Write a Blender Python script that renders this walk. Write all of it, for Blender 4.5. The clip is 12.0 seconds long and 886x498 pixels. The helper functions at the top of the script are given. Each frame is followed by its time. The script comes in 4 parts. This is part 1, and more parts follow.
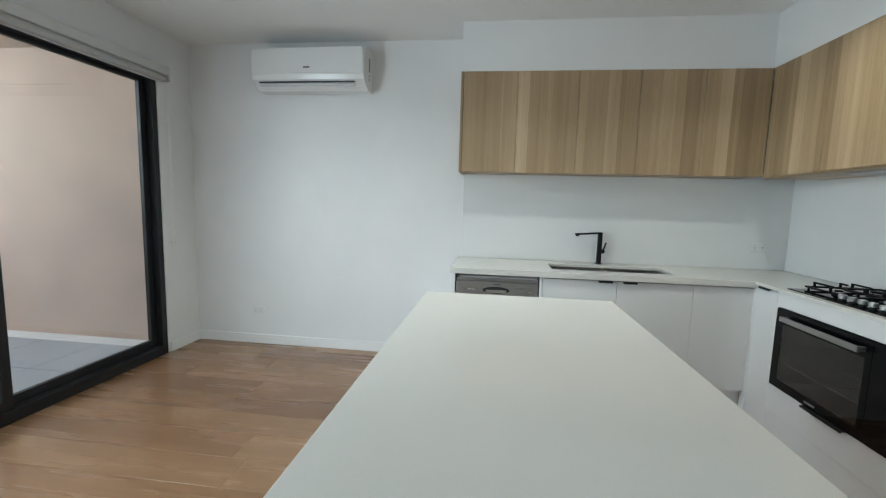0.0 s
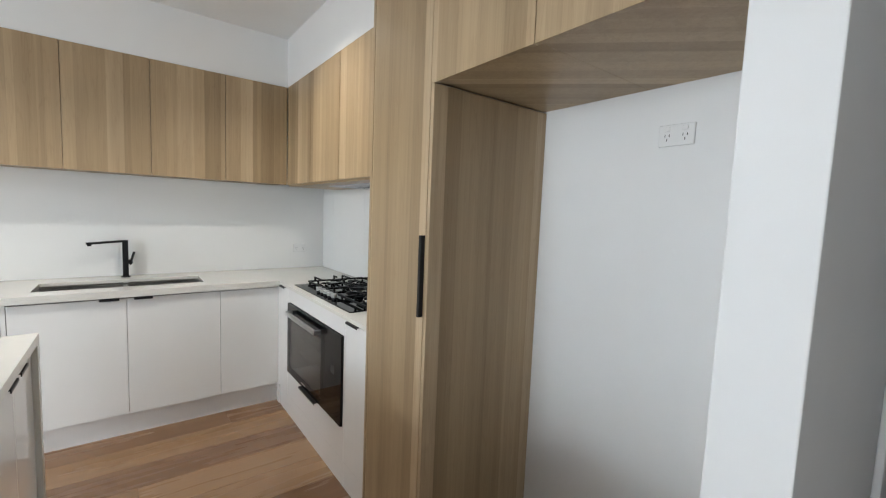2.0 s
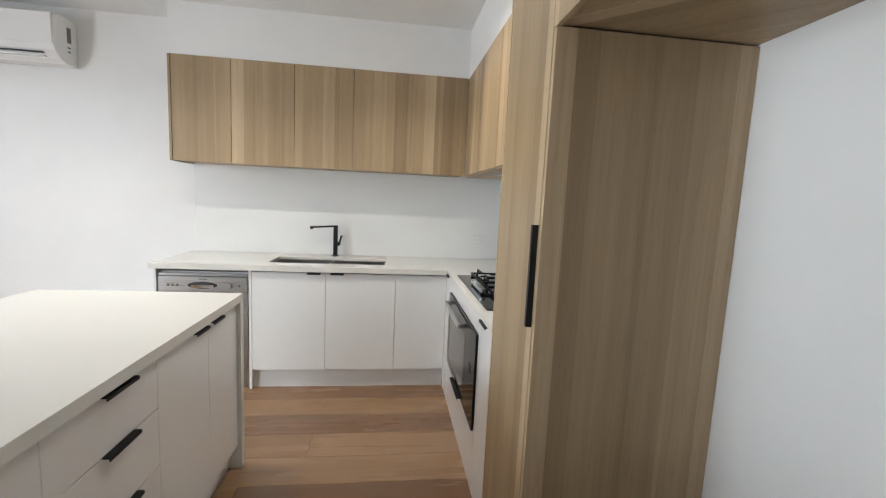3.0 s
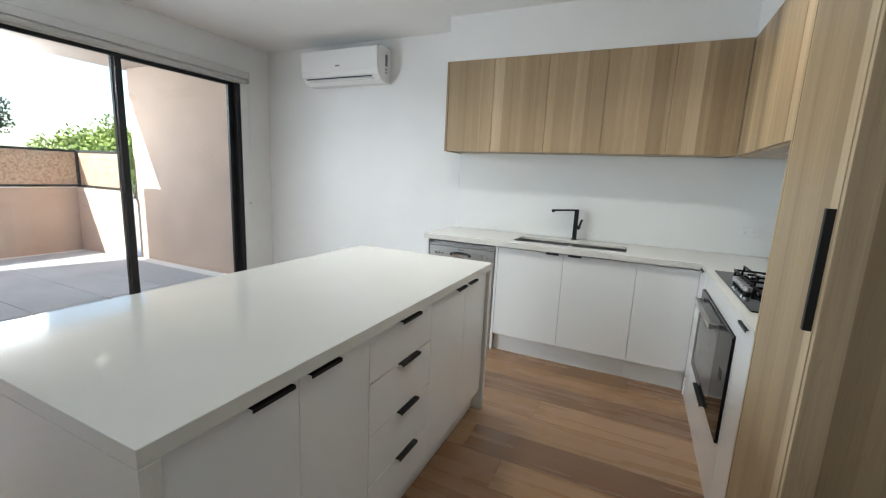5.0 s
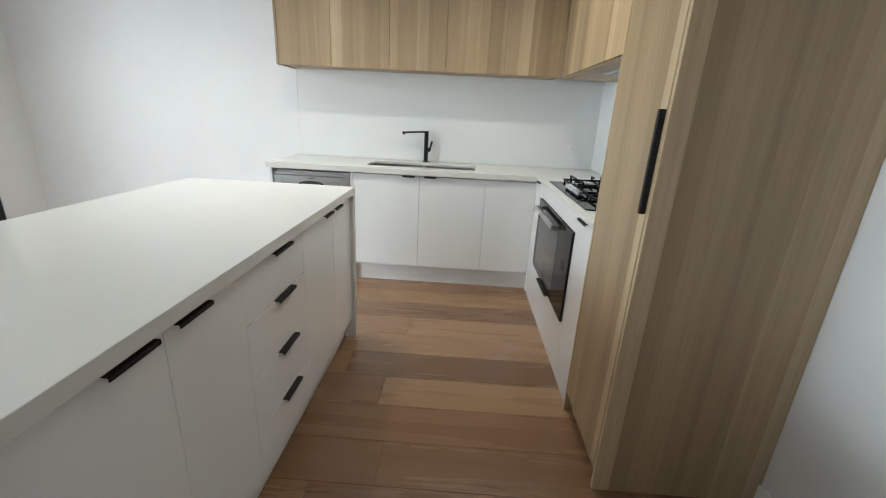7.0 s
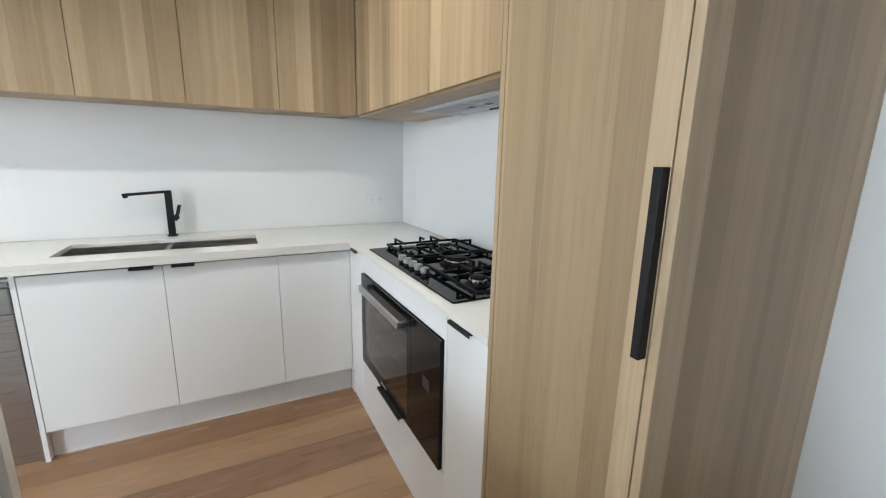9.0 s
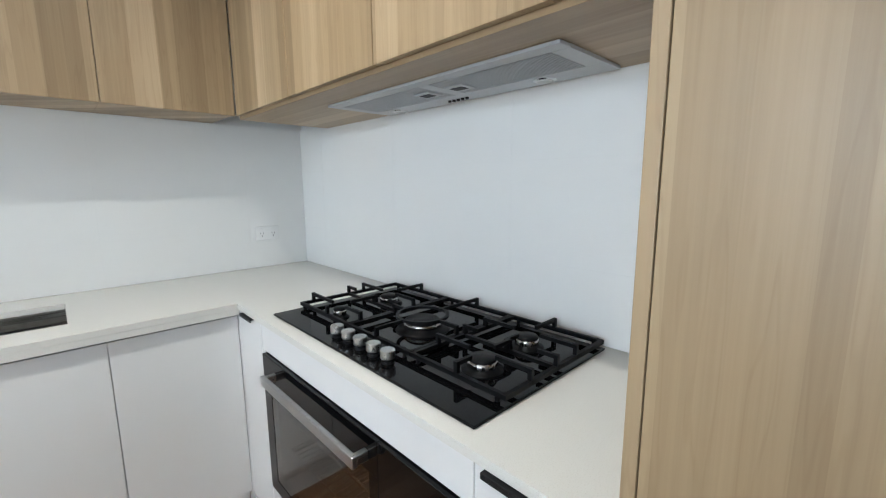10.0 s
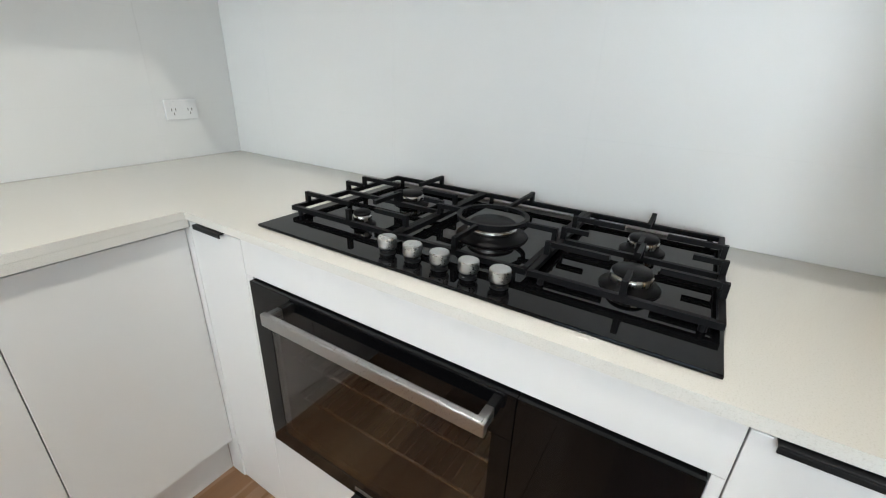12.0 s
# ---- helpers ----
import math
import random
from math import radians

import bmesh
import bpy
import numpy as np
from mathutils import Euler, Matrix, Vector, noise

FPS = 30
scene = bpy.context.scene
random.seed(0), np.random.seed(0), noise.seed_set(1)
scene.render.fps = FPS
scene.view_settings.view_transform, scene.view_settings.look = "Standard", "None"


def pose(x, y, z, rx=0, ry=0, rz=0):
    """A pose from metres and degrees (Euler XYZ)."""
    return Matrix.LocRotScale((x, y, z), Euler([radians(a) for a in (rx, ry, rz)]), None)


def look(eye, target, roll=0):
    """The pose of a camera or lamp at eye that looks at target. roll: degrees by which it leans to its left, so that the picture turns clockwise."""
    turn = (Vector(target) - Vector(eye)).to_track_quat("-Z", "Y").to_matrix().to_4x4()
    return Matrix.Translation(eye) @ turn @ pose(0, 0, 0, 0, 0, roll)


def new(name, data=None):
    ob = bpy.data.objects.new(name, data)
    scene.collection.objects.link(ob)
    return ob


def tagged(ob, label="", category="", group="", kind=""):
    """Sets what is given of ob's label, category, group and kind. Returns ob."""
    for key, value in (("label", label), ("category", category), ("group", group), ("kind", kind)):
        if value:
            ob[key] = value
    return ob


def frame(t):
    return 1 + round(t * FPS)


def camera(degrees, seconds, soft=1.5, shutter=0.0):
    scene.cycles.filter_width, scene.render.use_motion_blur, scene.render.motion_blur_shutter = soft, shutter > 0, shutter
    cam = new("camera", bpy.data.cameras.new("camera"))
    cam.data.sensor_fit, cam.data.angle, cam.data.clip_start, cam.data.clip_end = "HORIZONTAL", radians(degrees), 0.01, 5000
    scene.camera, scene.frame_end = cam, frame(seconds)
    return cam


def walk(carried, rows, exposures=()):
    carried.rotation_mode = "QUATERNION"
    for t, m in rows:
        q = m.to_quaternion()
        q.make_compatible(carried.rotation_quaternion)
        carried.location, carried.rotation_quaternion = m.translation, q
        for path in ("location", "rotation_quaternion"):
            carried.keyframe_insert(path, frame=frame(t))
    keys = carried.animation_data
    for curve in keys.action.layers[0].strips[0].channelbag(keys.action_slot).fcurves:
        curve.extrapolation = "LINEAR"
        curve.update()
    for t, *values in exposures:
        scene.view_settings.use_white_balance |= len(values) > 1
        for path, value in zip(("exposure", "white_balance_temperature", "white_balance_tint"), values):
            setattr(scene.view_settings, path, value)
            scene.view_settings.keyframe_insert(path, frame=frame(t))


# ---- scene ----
cam = camera(94.3, 12.0, soft=1.2)
EXPOSURE, DAYLIGHT, LIVING_FILL, DOWNLIGHT = 1.92, 30.0, 2.0, 2.6
SKYLIGHT = 24.0
STOPS = [(0.0, -0.55, 6050, 1), (1.0, -0.3, 6200, 5), (2.0, -0.1, 6450, 9), (3.5, -0.05, 6550, 10), (5.5, -0.27, 6150, 4), (7.5, 0.0, 6330, 6), (9.5, 0.1, 6100, 8), (10.0, 0.05, 6050, 7), (10.5, 0.1, 6250, 8), (12.0, 0.12, 6450, 7)]
PATH = [
    (0, (0.342, 0.35, 1.366), (0.1, 2.323, 1.144), 1.6),
    (0.5, (0.477, 0.282, 1.443), (0.781, 2.244, 1.202), 1.4),
    (1, (0.631, 0.24, 1.463), (1.43, 2.061, 1.247), 1.7),
    (1.5, (0.973, 0.197, 1.452), (2.106, 1.836, 1.272), 2.4),
    (2, (1.241, 0.218, 1.439), (2.453, 1.8, 1.267), 2.3),
    (2.5, (1.464, 0.298, 1.442), (2.33, 2.092, 1.258), 2.4),
    (3, (1.68, 0.306, 1.414), (1.934, 2.276, 1.18), 2.7),
    (3.5, (1.747, 0.271, 1.416), (1.558, 2.243, 1.142), 2.8),
    (3.7, (1.751, 0.27, 1.406), (1.41, 2.221, 1.127), 2.8),
    (5.3, (1.668, 0.168, 1.38), (0.817, 1.936, 0.996), 2.6),
    (5.5, (1.667, 0.17, 1.357), (0.828, 1.933, 0.921), 2.7),
    (6, (1.652, 0.177, 1.32), (0.918, 1.956, 0.776), 2.9),
    (6.5, (1.622, 0.202, 1.317), (1.167, 2.051, 0.705), 3.0),
    (7, (1.535, 0.195, 1.314), (1.469, 2.093, 0.688), 2.9),
    (7.5, (1.487, 0.217, 1.325), (1.782, 2.104, 0.73), 3.1),
    (7.7, (1.494, 0.265, 1.339), (1.895, 2.137, 0.761), 3.1),
    (9.3, (1.548, 1.293, 1.358), (2.6, 2.952, 0.983), 0.7),
    (9.5, (1.572, 1.439, 1.342), (2.733, 3.03, 0.995), 0.4),
    (10, (1.647, 1.73, 1.332), (3.008, 3.162, 1.019), -0.3),
    (10.5, (1.69, 1.969, 1.326), (3.251, 3.187, 1.046), -0.2),
    (11, (1.695, 2.134, 1.36), (3.418, 3.138, 1.209), 0.8),
    (11.5, (1.681, 2.211, 1.34), (3.411, 3.136, 0.952), 1.0),
    (12, (1.621, 2.264, 1.233), (3.191, 3.224, 0.45), 2.1),
]
walk(cam, [(t, look(eye, target, roll)) for t, eye, target, roll in PATH], [(t, EXPOSURE + e, k, g) for t, e, k, g in STOPS])

# ---- world, sun and lamps ----
SUN_WAY = Vector((0.45, 1.5, -1.0)).normalized()
world = bpy.data.worlds.new("sky")
scene.world = world
world.use_nodes = True
sky = world.node_tree.nodes.new("ShaderNodeTexSky")
sky.sky_type = "NISHITA"
sky.sun_disc = False
sky.sun_elevation = math.asin(-SUN_WAY.z)
sky.sun_rotation = math.atan2(-SUN_WAY.x, -SUN_WAY.y)
back = world.node_tree.nodes["Background"]
back.inputs["Strength"].default_value = 0.15
world.node_tree.links.new(sky.outputs["Color"], back.inputs["Color"])

sun = new("sun", bpy.data.lights.new("sun", "SUN"))
sun.data.energy, sun.data.angle, sun.data.color = 5.0, radians(0.5), (1.0, 0.95, 0.87)
sun.matrix_world = look((0, 0, 20), Vector((0, 0, 20)) + SUN_WAY)


def area_lamp(name, m, sx, sy, watts, color, shape="RECTANGLE"):
    lamp = new(name, bpy.data.lights.new(name, "AREA"))
    lamp.data.shape, lamp.data.size, lamp.data.size_y = shape, sx, sy
    lamp.data.energy, lamp.data.color = watts, color
    lamp.matrix_world = m
    return lamp


# daylight through the end leaves of the sliding door, in its opening
area_lamp("door_daylight", look((-2.49, 0.55, 1.10), (0, 0.62, 0.95)), 1.2, 2.0, DAYLIGHT, (0.84, 0.92, 1.0))
# sky light entering the balcony between its soffit and the screen
area_lamp("balcony_skylight", look((-5.7, 2.1, 2.49), (2.6, 2.0, 1.2)), 1.45, 0.42, SKYLIGHT, (0.84, 0.92, 1.0))
# added cool fill lamp at the far end of the living room, behind the walk
area_lamp("living_fill", look((0.2, -3.1, 1.4), (0.2, 0, 1.3)), 3.4, 2.0, LIVING_FILL, (0.86, 0.93, 1.0))


# ---- materials ----
def material(name, color=(0.8, 0.8, 0.8), rough=0.5, metal=0.0, **inputs):
    m = bpy.data.materials.new(name)
    m.use_nodes = True
    b = m.node_tree.nodes["Principled BSDF"]
    b.inputs["Base Color"].default_value = (*color, 1)
    b.inputs["Roughness"].default_value = rough
    b.inputs["Metallic"].default_value = metal
    for key, value in inputs.items():
        b.inputs[key.replace("_", " ")].default_value = value
    return m


def node(m, kind, **inputs):
    n = m.node_tree.nodes.new(kind)
    for key, value in inputs.items():
        n.inputs[key].default_value = value
    return n


def link(m, a, b):
    m.node_tree.links.new(a, b)


def bsdf(m):
    return m.node_tree.nodes["Principled BSDF"]


def math_node(m, operation, a, b=None):
    n = m.node_tree.nodes.new("ShaderNodeMath")
    n.operation = operation
    for socket, value in zip(n.inputs, (a, b)):
        if value is None:
            continue
        if isinstance(value, (int, float)):
            socket.default_value = value
        else:
            link(m, value, socket)
    return n.outputs[0]


def ramp(m, fac, stops):
    r = m.node_tree.nodes.new("ShaderNodeValToRGB")
    while len(r.color_ramp.elements) < len(stops):
        r.color_ramp.elements.new(0.5)
    for e, (p, c) in zip(r.color_ramp.elements, stops):
        e.position, e.color = p, (*c, 1)
    link(m, fac, r.inputs["Fac"])
    return r.outputs["Color"]


def scaled_position(m, scale):
    g = m.node_tree.nodes.new("ShaderNodeNewGeometry")
    p = node(m, "ShaderNodeMapping", Scale=scale)
    link(m, g.outputs["Position"], p.inputs["Vector"])
    return p.outputs["Vector"]


def noise_of(m, vector, scale, detail=3.0, rough=0.55):
    n = node(m, "ShaderNodeTexNoise", Scale=scale, Detail=detail, Roughness=rough)
    link(m, vector, n.inputs["Vector"])
    return n.outputs["Fac"]


def bumped(m, height, strength, distance=0.001):
    b = node(m, "ShaderNodeBump", Strength=strength, Distance=distance)
    link(m, height, b.inputs["Height"])
    link(m, b.outputs["Normal"], bsdf(m).inputs["Normal"])


def mix_color(m, fac, a, b, blend="MIX"):
    n = m.node_tree.nodes.new("ShaderNodeMix")
    n.data_type, n.blend_type = "RGBA", blend
    for socket, value in ((n.inputs[0], fac), (n.inputs[6], a), (n.inputs[7], b)):
        if isinstance(value, (int, float)):
            socket.default_value = value
        elif isinstance(value, tuple):
            socket.default_value = (*value, 1)
        else:
            link(m, value, socket)
    return n.outputs[2]


def painted(name, color, rough, stain=0.03, grain=0.25, coat=0.0):
    """Painted plaster or board: faint roller texture, faint unevenness of tone."""
    m = material(name, color, rough)
    p = scaled_position(m, (1, 1, 1))
    tone = noise_of(m, p, 1.3, 4)
    dark = tuple(c * (1 - 2 * stain) for c in color)
    link(m, ramp(m, tone, [(0.3, dark), (0.7, color)]), bsdf(m).inputs["Base Color"])
    if grain:
        bumped(m, noise_of(m, p, 260, 2), grain, 0.0006)
    if coat:
        bsdf(m).inputs["Coat Weight"].default_value = coat
        bsdf(m).inputs["Coat Roughness"].default_value = 0.06
    return m


def oak_laminate(name, flat=False):
    """Pale oak board: staves of slightly different tone, fine pores, some cathedral figure. flat: grain along y, else upright."""
    m = material(name, (0.5, 0.36, 0.22), 0.40)
    across, along = ((1, 0, 1), (0, 1, 0)) if flat else ((1, 1, 0), (0, 0, 1))

    def stretched(fine, long):
        return scaled_position(m, tuple(fine * a + long * b for a, b in zip(across, along)))

    g = m.node_tree.nodes.new("ShaderNodeNewGeometry")
    xyz = m.node_tree.nodes.new("ShaderNodeSeparateXYZ")
    link(m, g.outputs["Position"], xyz.inputs[0])
    u = math_node(m, "ADD", xyz.outputs[0], xyz.outputs[2 if flat else 1])
    # staves about 5 to 14 cm wide, edges almost straight
    v = node(m, "ShaderNodeTexVoronoi", Scale=10.5, Randomness=0.9)
    v.voronoi_dimensions = "1D"
    wob = noise_of(m, stretched(3, 0.5), 1.0, 2)
    link(m, math_node(m, "ADD", u, math_node(m, "MULTIPLY", wob, 0.012)), v.inputs["W"])
    stave = m.node_tree.nodes.new("ShaderNodeSeparateColor")
    link(m, v.outputs["Color"], stave.inputs[0])
    fine = noise_of(m, stretched(150, 2.2), 1.0, 5, 0.65)
    streak = noise_of(m, stretched(42, 0.9), 1.0, 4, 0.6)
    figure = noise_of(m, stretched(9, 0.7), 1.0, 4, 0.55)
    # cathedral lines: rings of the figure field
    rings = math_node(m, "SINE", math_node(m, "MULTIPLY", figure, 75.0))
    base = ramp(m, stave.outputs[0], [(0.0, (0.280, 0.199, 0.112)), (0.3, (0.360, 0.262, 0.152)), (0.75, (0.415, 0.309, 0.187)), (1.0, (0.530, 0.412, 0.270))])
    c = mix_color(m, 0.5, base, ramp(m, figure, [(0.3, (0.44, 0.42, 0.40)), (0.7, (0.56, 0.56, 0.56))]), "OVERLAY")
    strip = node(m, "ShaderNodeTexVoronoi", Scale=31.0, Randomness=1.0)
    strip.voronoi_dimensions = "1D"
    link(m, u, strip.inputs["W"])
    narrow = m.node_tree.nodes.new("ShaderNodeSeparateColor")
    link(m, strip.outputs["Color"], narrow.inputs[0])
    c = mix_color(m, 0.55, c, ramp(m, narrow.outputs[1], [(0.0, (0.42, 0.41, 0.40)), (0.5, (0.50, 0.50, 0.50)), (1.0, (0.57, 0.57, 0.57))]), "OVERLAY")
    c = mix_color(m, 0.22, c, ramp(m, rings, [(0.0, (0.50, 0.50, 0.50)), (0.75, (0.50, 0.50, 0.50)), (1.0, (0.36, 0.33, 0.30))]), "OVERLAY")
    c = mix_color(m, 0.32, c, ramp(m, streak, [(0.32, (0.40, 0.38, 0.36)), (0.60, (0.54, 0.54, 0.54))]), "OVERLAY")
    c = mix_color(m, 0.28, c, ramp(m, fine, [(0.3, (0.38, 0.36, 0.34)), (0.58, (0.54, 0.54, 0.54))]), "OVERLAY")
    link(m, c, bsdf(m).inputs["Base Color"])
    bumped(m, fine, 0.18, 0.0005)
    return m


def floor_oak(name):
    """Brown engineered timber, one tone a plank, quiet grain along x, satin lacquer."""
    m = material(name, (0.25, 0.15, 0.09), 0.34)
    info = m.node_tree.nodes.new("ShaderNodeObjectInfo")
    g = m.node_tree.nodes.new("ShaderNodeNewGeometry")
    shift = m.node_tree.nodes.new("ShaderNodeVectorMath")
    shift.operation = "ADD"
    link(m, g.outputs["Position"], shift.inputs[0])
    link(m, math_node(m, "MULTIPLY", info.outputs["Random"], 37.0), shift.inputs[1])

    def stretched(sx, sy):
        mp = node(m, "ShaderNodeMapping", Scale=(sx, sy, 1))
        link(m, shift.outputs[0], mp.inputs["Vector"])
        return mp.outputs["Vector"]

    figure = noise_of(m, stretched(0.7, 9), 1.0, 4, 0.5)
    streak = noise_of(m, stretched(1.6, 55), 1.0, 4, 0.6)
    pores = noise_of(m, stretched(9, 320), 1.0, 3, 0.6)
    tone = ramp(m, info.outputs["Random"], [(0.0, (0.160, 0.085, 0.043)), (0.2, (0.192, 0.104, 0.053)), (0.5, (0.222, 0.124, 0.062)), (0.85, (0.262, 0.155, 0.080)), (1.0, (0.285, 0.172, 0.093))])
    c = mix_color(m, 0.6, tone, ramp(m, figure, [(0.25, (0.42, 0.41, 0.40)), (0.75, (0.58, 0.575, 0.565))]), "OVERLAY")
    c = mix_color(m, 0.45, c, ramp(m, streak, [(0.3, (0.42, 0.41, 0.40)), (0.65, (0.55, 0.55, 0.55))]), "OVERLAY")
    c = mix_color(m, 0.25, c, ramp(m, pores, [(0.3, (0.40, 0.39, 0.38)), (0.55, (0.53, 0.53, 0.53))]), "OVERLAY")
    link(m, c, bsdf(m).inputs["Base Color"])
    link(m, ramp(m, figure, [(0.2, (0.22, 0.22, 0.22)), (0.8, (0.32, 0.32, 0.32))]), bsdf(m).inputs["Roughness"])
    bsdf(m).inputs["Coat Weight"].default_value = 0.25
    bsdf(m).inputs["Coat Roughness"].default_value = 0.16
    bumped(m, pores, 0.05, 0.0003)
    return m


def stone_top(name):
    """Off-white engineered stone, polished, with faint specks."""
    m = material(name, (0.74, 0.73, 0.69), 0.07)
    p = scaled_position(m, (1, 1, 1))
    speck = noise_of(m, p, 420, 2, 0.7)
    cloud = noise_of(m, p, 3.0, 4)
    c = ramp(m, speck, [(0.30, (0.60, 0.585, 0.54)), (0.45, (0.68, 0.668, 0.622)), (0.72, (0.70, 0.69, 0.65))])
    c = mix_color(m, 0.12, c, ramp(m, cloud, [(0.3, (0.42, 0.42, 0.41)), (0.7, (0.55, 0.55, 0.55))]), "OVERLAY")
    link(m, c, bsdf(m).inputs["Base Color"])
    return m


def brushed(name, color, rough, scale=(3, 400, 400)):
    m = material(name, color, rough, 1.0)
    n = noise_of(m, scaled_position(m, scale), 1.0, 2)
    link(m, ramp(m, n, [(0.3, (rough * 0.8,) * 3), (0.7, (rough * 1.25,) * 3)]), bsdf(m).inputs["Roughness"])
    bumped(m, n, 0.05, 0.0003)
    return m


def render_coat(name, color):
    """Cement render: sandy relief and broad weathering."""
    m = material(name, color, 0.9)
    p = scaled_position(m, (1, 1, 1))
    c = ramp(m, noise_of(m, p, 1.7, 5, 0.6), [(0.25, tuple(x * 0.82 for x in color)), (0.7, color)])
    c = mix_color(m, 0.25, c, ramp(m, noise_of(m, p, 120, 3), [(0.3, (0.4, 0.4, 0.4)), (0.7, (0.6, 0.6, 0.6))]), "OVERLAY")
    link(m, c, bsdf(m).inputs["Base Color"])
    bumped(m, noise_of(m, p, 200, 3), 0.5, 0.002)
    return m


WALL = painted("wall_paint", (0.80, 0.80, 0.79), 0.6)
CEILING = painted("ceiling_paint", (0.82, 0.82, 0.81), 0.85)
TRIM = painted("trim_gloss_paint", (0.82, 0.82, 0.81), 0.3, 0.015, 0.05)
WHITE = painted("white_gloss_board", (0.79, 0.79, 0.78), 0.09, 0.012, 0.015, 0.4)
INNER = painted("cabinet_lining", (0.70, 0.70, 0.69), 0.5, 0.02, 0.0)
OAK = oak_laminate("oak_laminate")
OAK_FLAT = oak_laminate("oak_laminate_flat", True)
FLOOR = floor_oak("floor_oak")
SUBFLOOR = painted("floor_gap", (0.06, 0.035, 0.02), 0.8)
STONE = stone_top("engineered_stone")
TILE = painted("splash_tile", (0.78, 0.78, 0.765), 0.36, 0.015, 0.05)
GROUT = painted("grout", (0.77, 0.77, 0.755), 0.8, 0.03)
BLACK = painted("matt_black_metal", (0.008, 0.008, 0.009), 0.5, 0.1, 0.1)
IRON = painted("cast_iron", (0.004, 0.004, 0.005), 0.5, 0.2, 0.3)
bsdf(IRON).inputs["Specular IOR Level"].default_value = 0.16
bsdf(BLACK).inputs["Specular IOR Level"].default_value = 0.3
BLACK_GLASS = material("black_glass", (0.003, 0.003, 0.0035), 0.03, 0.0, IOR=1.28)
STEEL = brushed("brushed_steel", (0.46, 0.46, 0.46), 0.32)
SINK = brushed("sink_steel", (0.50, 0.49, 0.47), 0.28)
KNOB = brushed("knob_metal", (0.52, 0.52, 0.52), 0.30, (300, 6, 300))
RING = brushed("burner_metal", (0.50, 0.49, 0.47), 0.25, (60, 60, 4))
CHROME = material("chrome", (0.75, 0.75, 0.75), 0.12, 1.0)
HOODGREY = painted("hood_grey_metal", (0.50, 0.51, 0.52), 0.38, 0.03, 0.05)
HOODDARK = painted("filter_mesh_grey", (0.22, 0.22, 0.225), 0.5, 0.05)
PLASTIC = painted("white_plastic", (0.80, 0.80, 0.79), 0.14, 0.01, 0.0)
DARKSLOT = material("dark_slot", (0.02, 0.02, 0.02), 0.6)
GREYMARK = material("grey_print", (0.16, 0.16, 0.17), 0.5)
ALU = painted("black_aluminium", (0.007, 0.008, 0.010), 0.55, 0.1, 0.1)
BLIND = painted("blind_cassette", (0.62, 0.62, 0.60), 0.5, 0.04, 0.1)
RENDER = render_coat("tan_render", (0.60, 0.47, 0.385))
SOFFIT = render_coat("soffit_paint", (0.60, 0.50, 0.42))
PAVER = render_coat("grey_paver", (0.42, 0.44, 0.47))
CAVITY = painted("oven_enamel", (0.07, 0.062, 0.055), 0.35, 0.1)
GLASS = material("clear_glass", (0.97, 0.985, 0.98), 0.0, 0.0, Transmission_Weight=1.0, IOR=1.45)
OVENGLASS = material("smoked_glass", (0.62, 0.60, 0.58), 0.02, 0.0, Transmission_Weight=1.0, IOR=1.5)


def glow(name, color, strength):
    m = material(name, color, 0.5)
    bsdf(m).inputs["Emission Color"].default_value = (*color, 1)
    bsdf(m).inputs["Emission Strength"].default_value = strength
    return m


LAMPFACE = glow("lamp_diffuser", (1.0, 0.95, 0.86), 2.5)


# ---- mesh helpers ----
def box(bm, x0, x1, y0, y1, z0, z1, r=0.0):
    """A block with its edges rounded by r."""
    vs = [bm.verts.new((x, y, z)) for z in (z0, z1) for y in (y0, y1) for x in (x0, x1)]
    fs = [bm.faces.new([vs[i] for i in q]) for q in ((0, 2, 3, 1), (4, 5, 7, 6), (0, 1, 5, 4), (1, 3, 7, 5), (3, 2, 6, 7), (2, 0, 4, 6))]
    if r:
        edges = list({e for f in fs for e in f.edges})
        bmesh.ops.bevel(bm, geom=edges, offset=r, segments=2, affect="EDGES", profile=0.5)
    return bm


def block(*a, r=0.0015):
    return box(bmesh.new(), *a, r)


def bar(bm, p, q, w, h):
    """A square bar from p to q, w wide and h high."""
    p, q = Vector(p), Vector(q)
    d = q - p
    m = Matrix.Translation((p + q) / 2) @ d.to_track_quat("X", "Z").to_matrix().to_4x4() @ Matrix.Diagonal((d.length, w, h, 1))
    bmesh.ops.create_cube(bm, size=1, matrix=m)
    return bm


def tube(bm, centre, r0, r1, depth, segments=24, turn=None):
    m = Matrix.Translation(centre) @ (turn or Matrix())
    bmesh.ops.create_cone(bm, cap_ends=True, segments=segments, radius1=r0, radius2=r1, depth=depth, matrix=m)
    return bm


def lathe(bm, centre, profile, segments=28):
    """Turn (radius, height) pairs about the upright axis."""
    rings = []
    for r, z in profile:
        rings.append([bm.verts.new((centre[0] + r * math.cos(2 * math.pi * i / segments), centre[1] + r * math.sin(2 * math.pi * i / segments), centre[2] + z)) for i in range(segments)])
    for a, b in zip(rings, rings[1:]):
        for i in range(segments):
            bm.faces.new((a[i], a[(i + 1) % segments], b[(i + 1) % segments], b[i]))
    bm.faces.new(rings[-1])
    bm.faces.new(rings[0][::-1])
    return bm


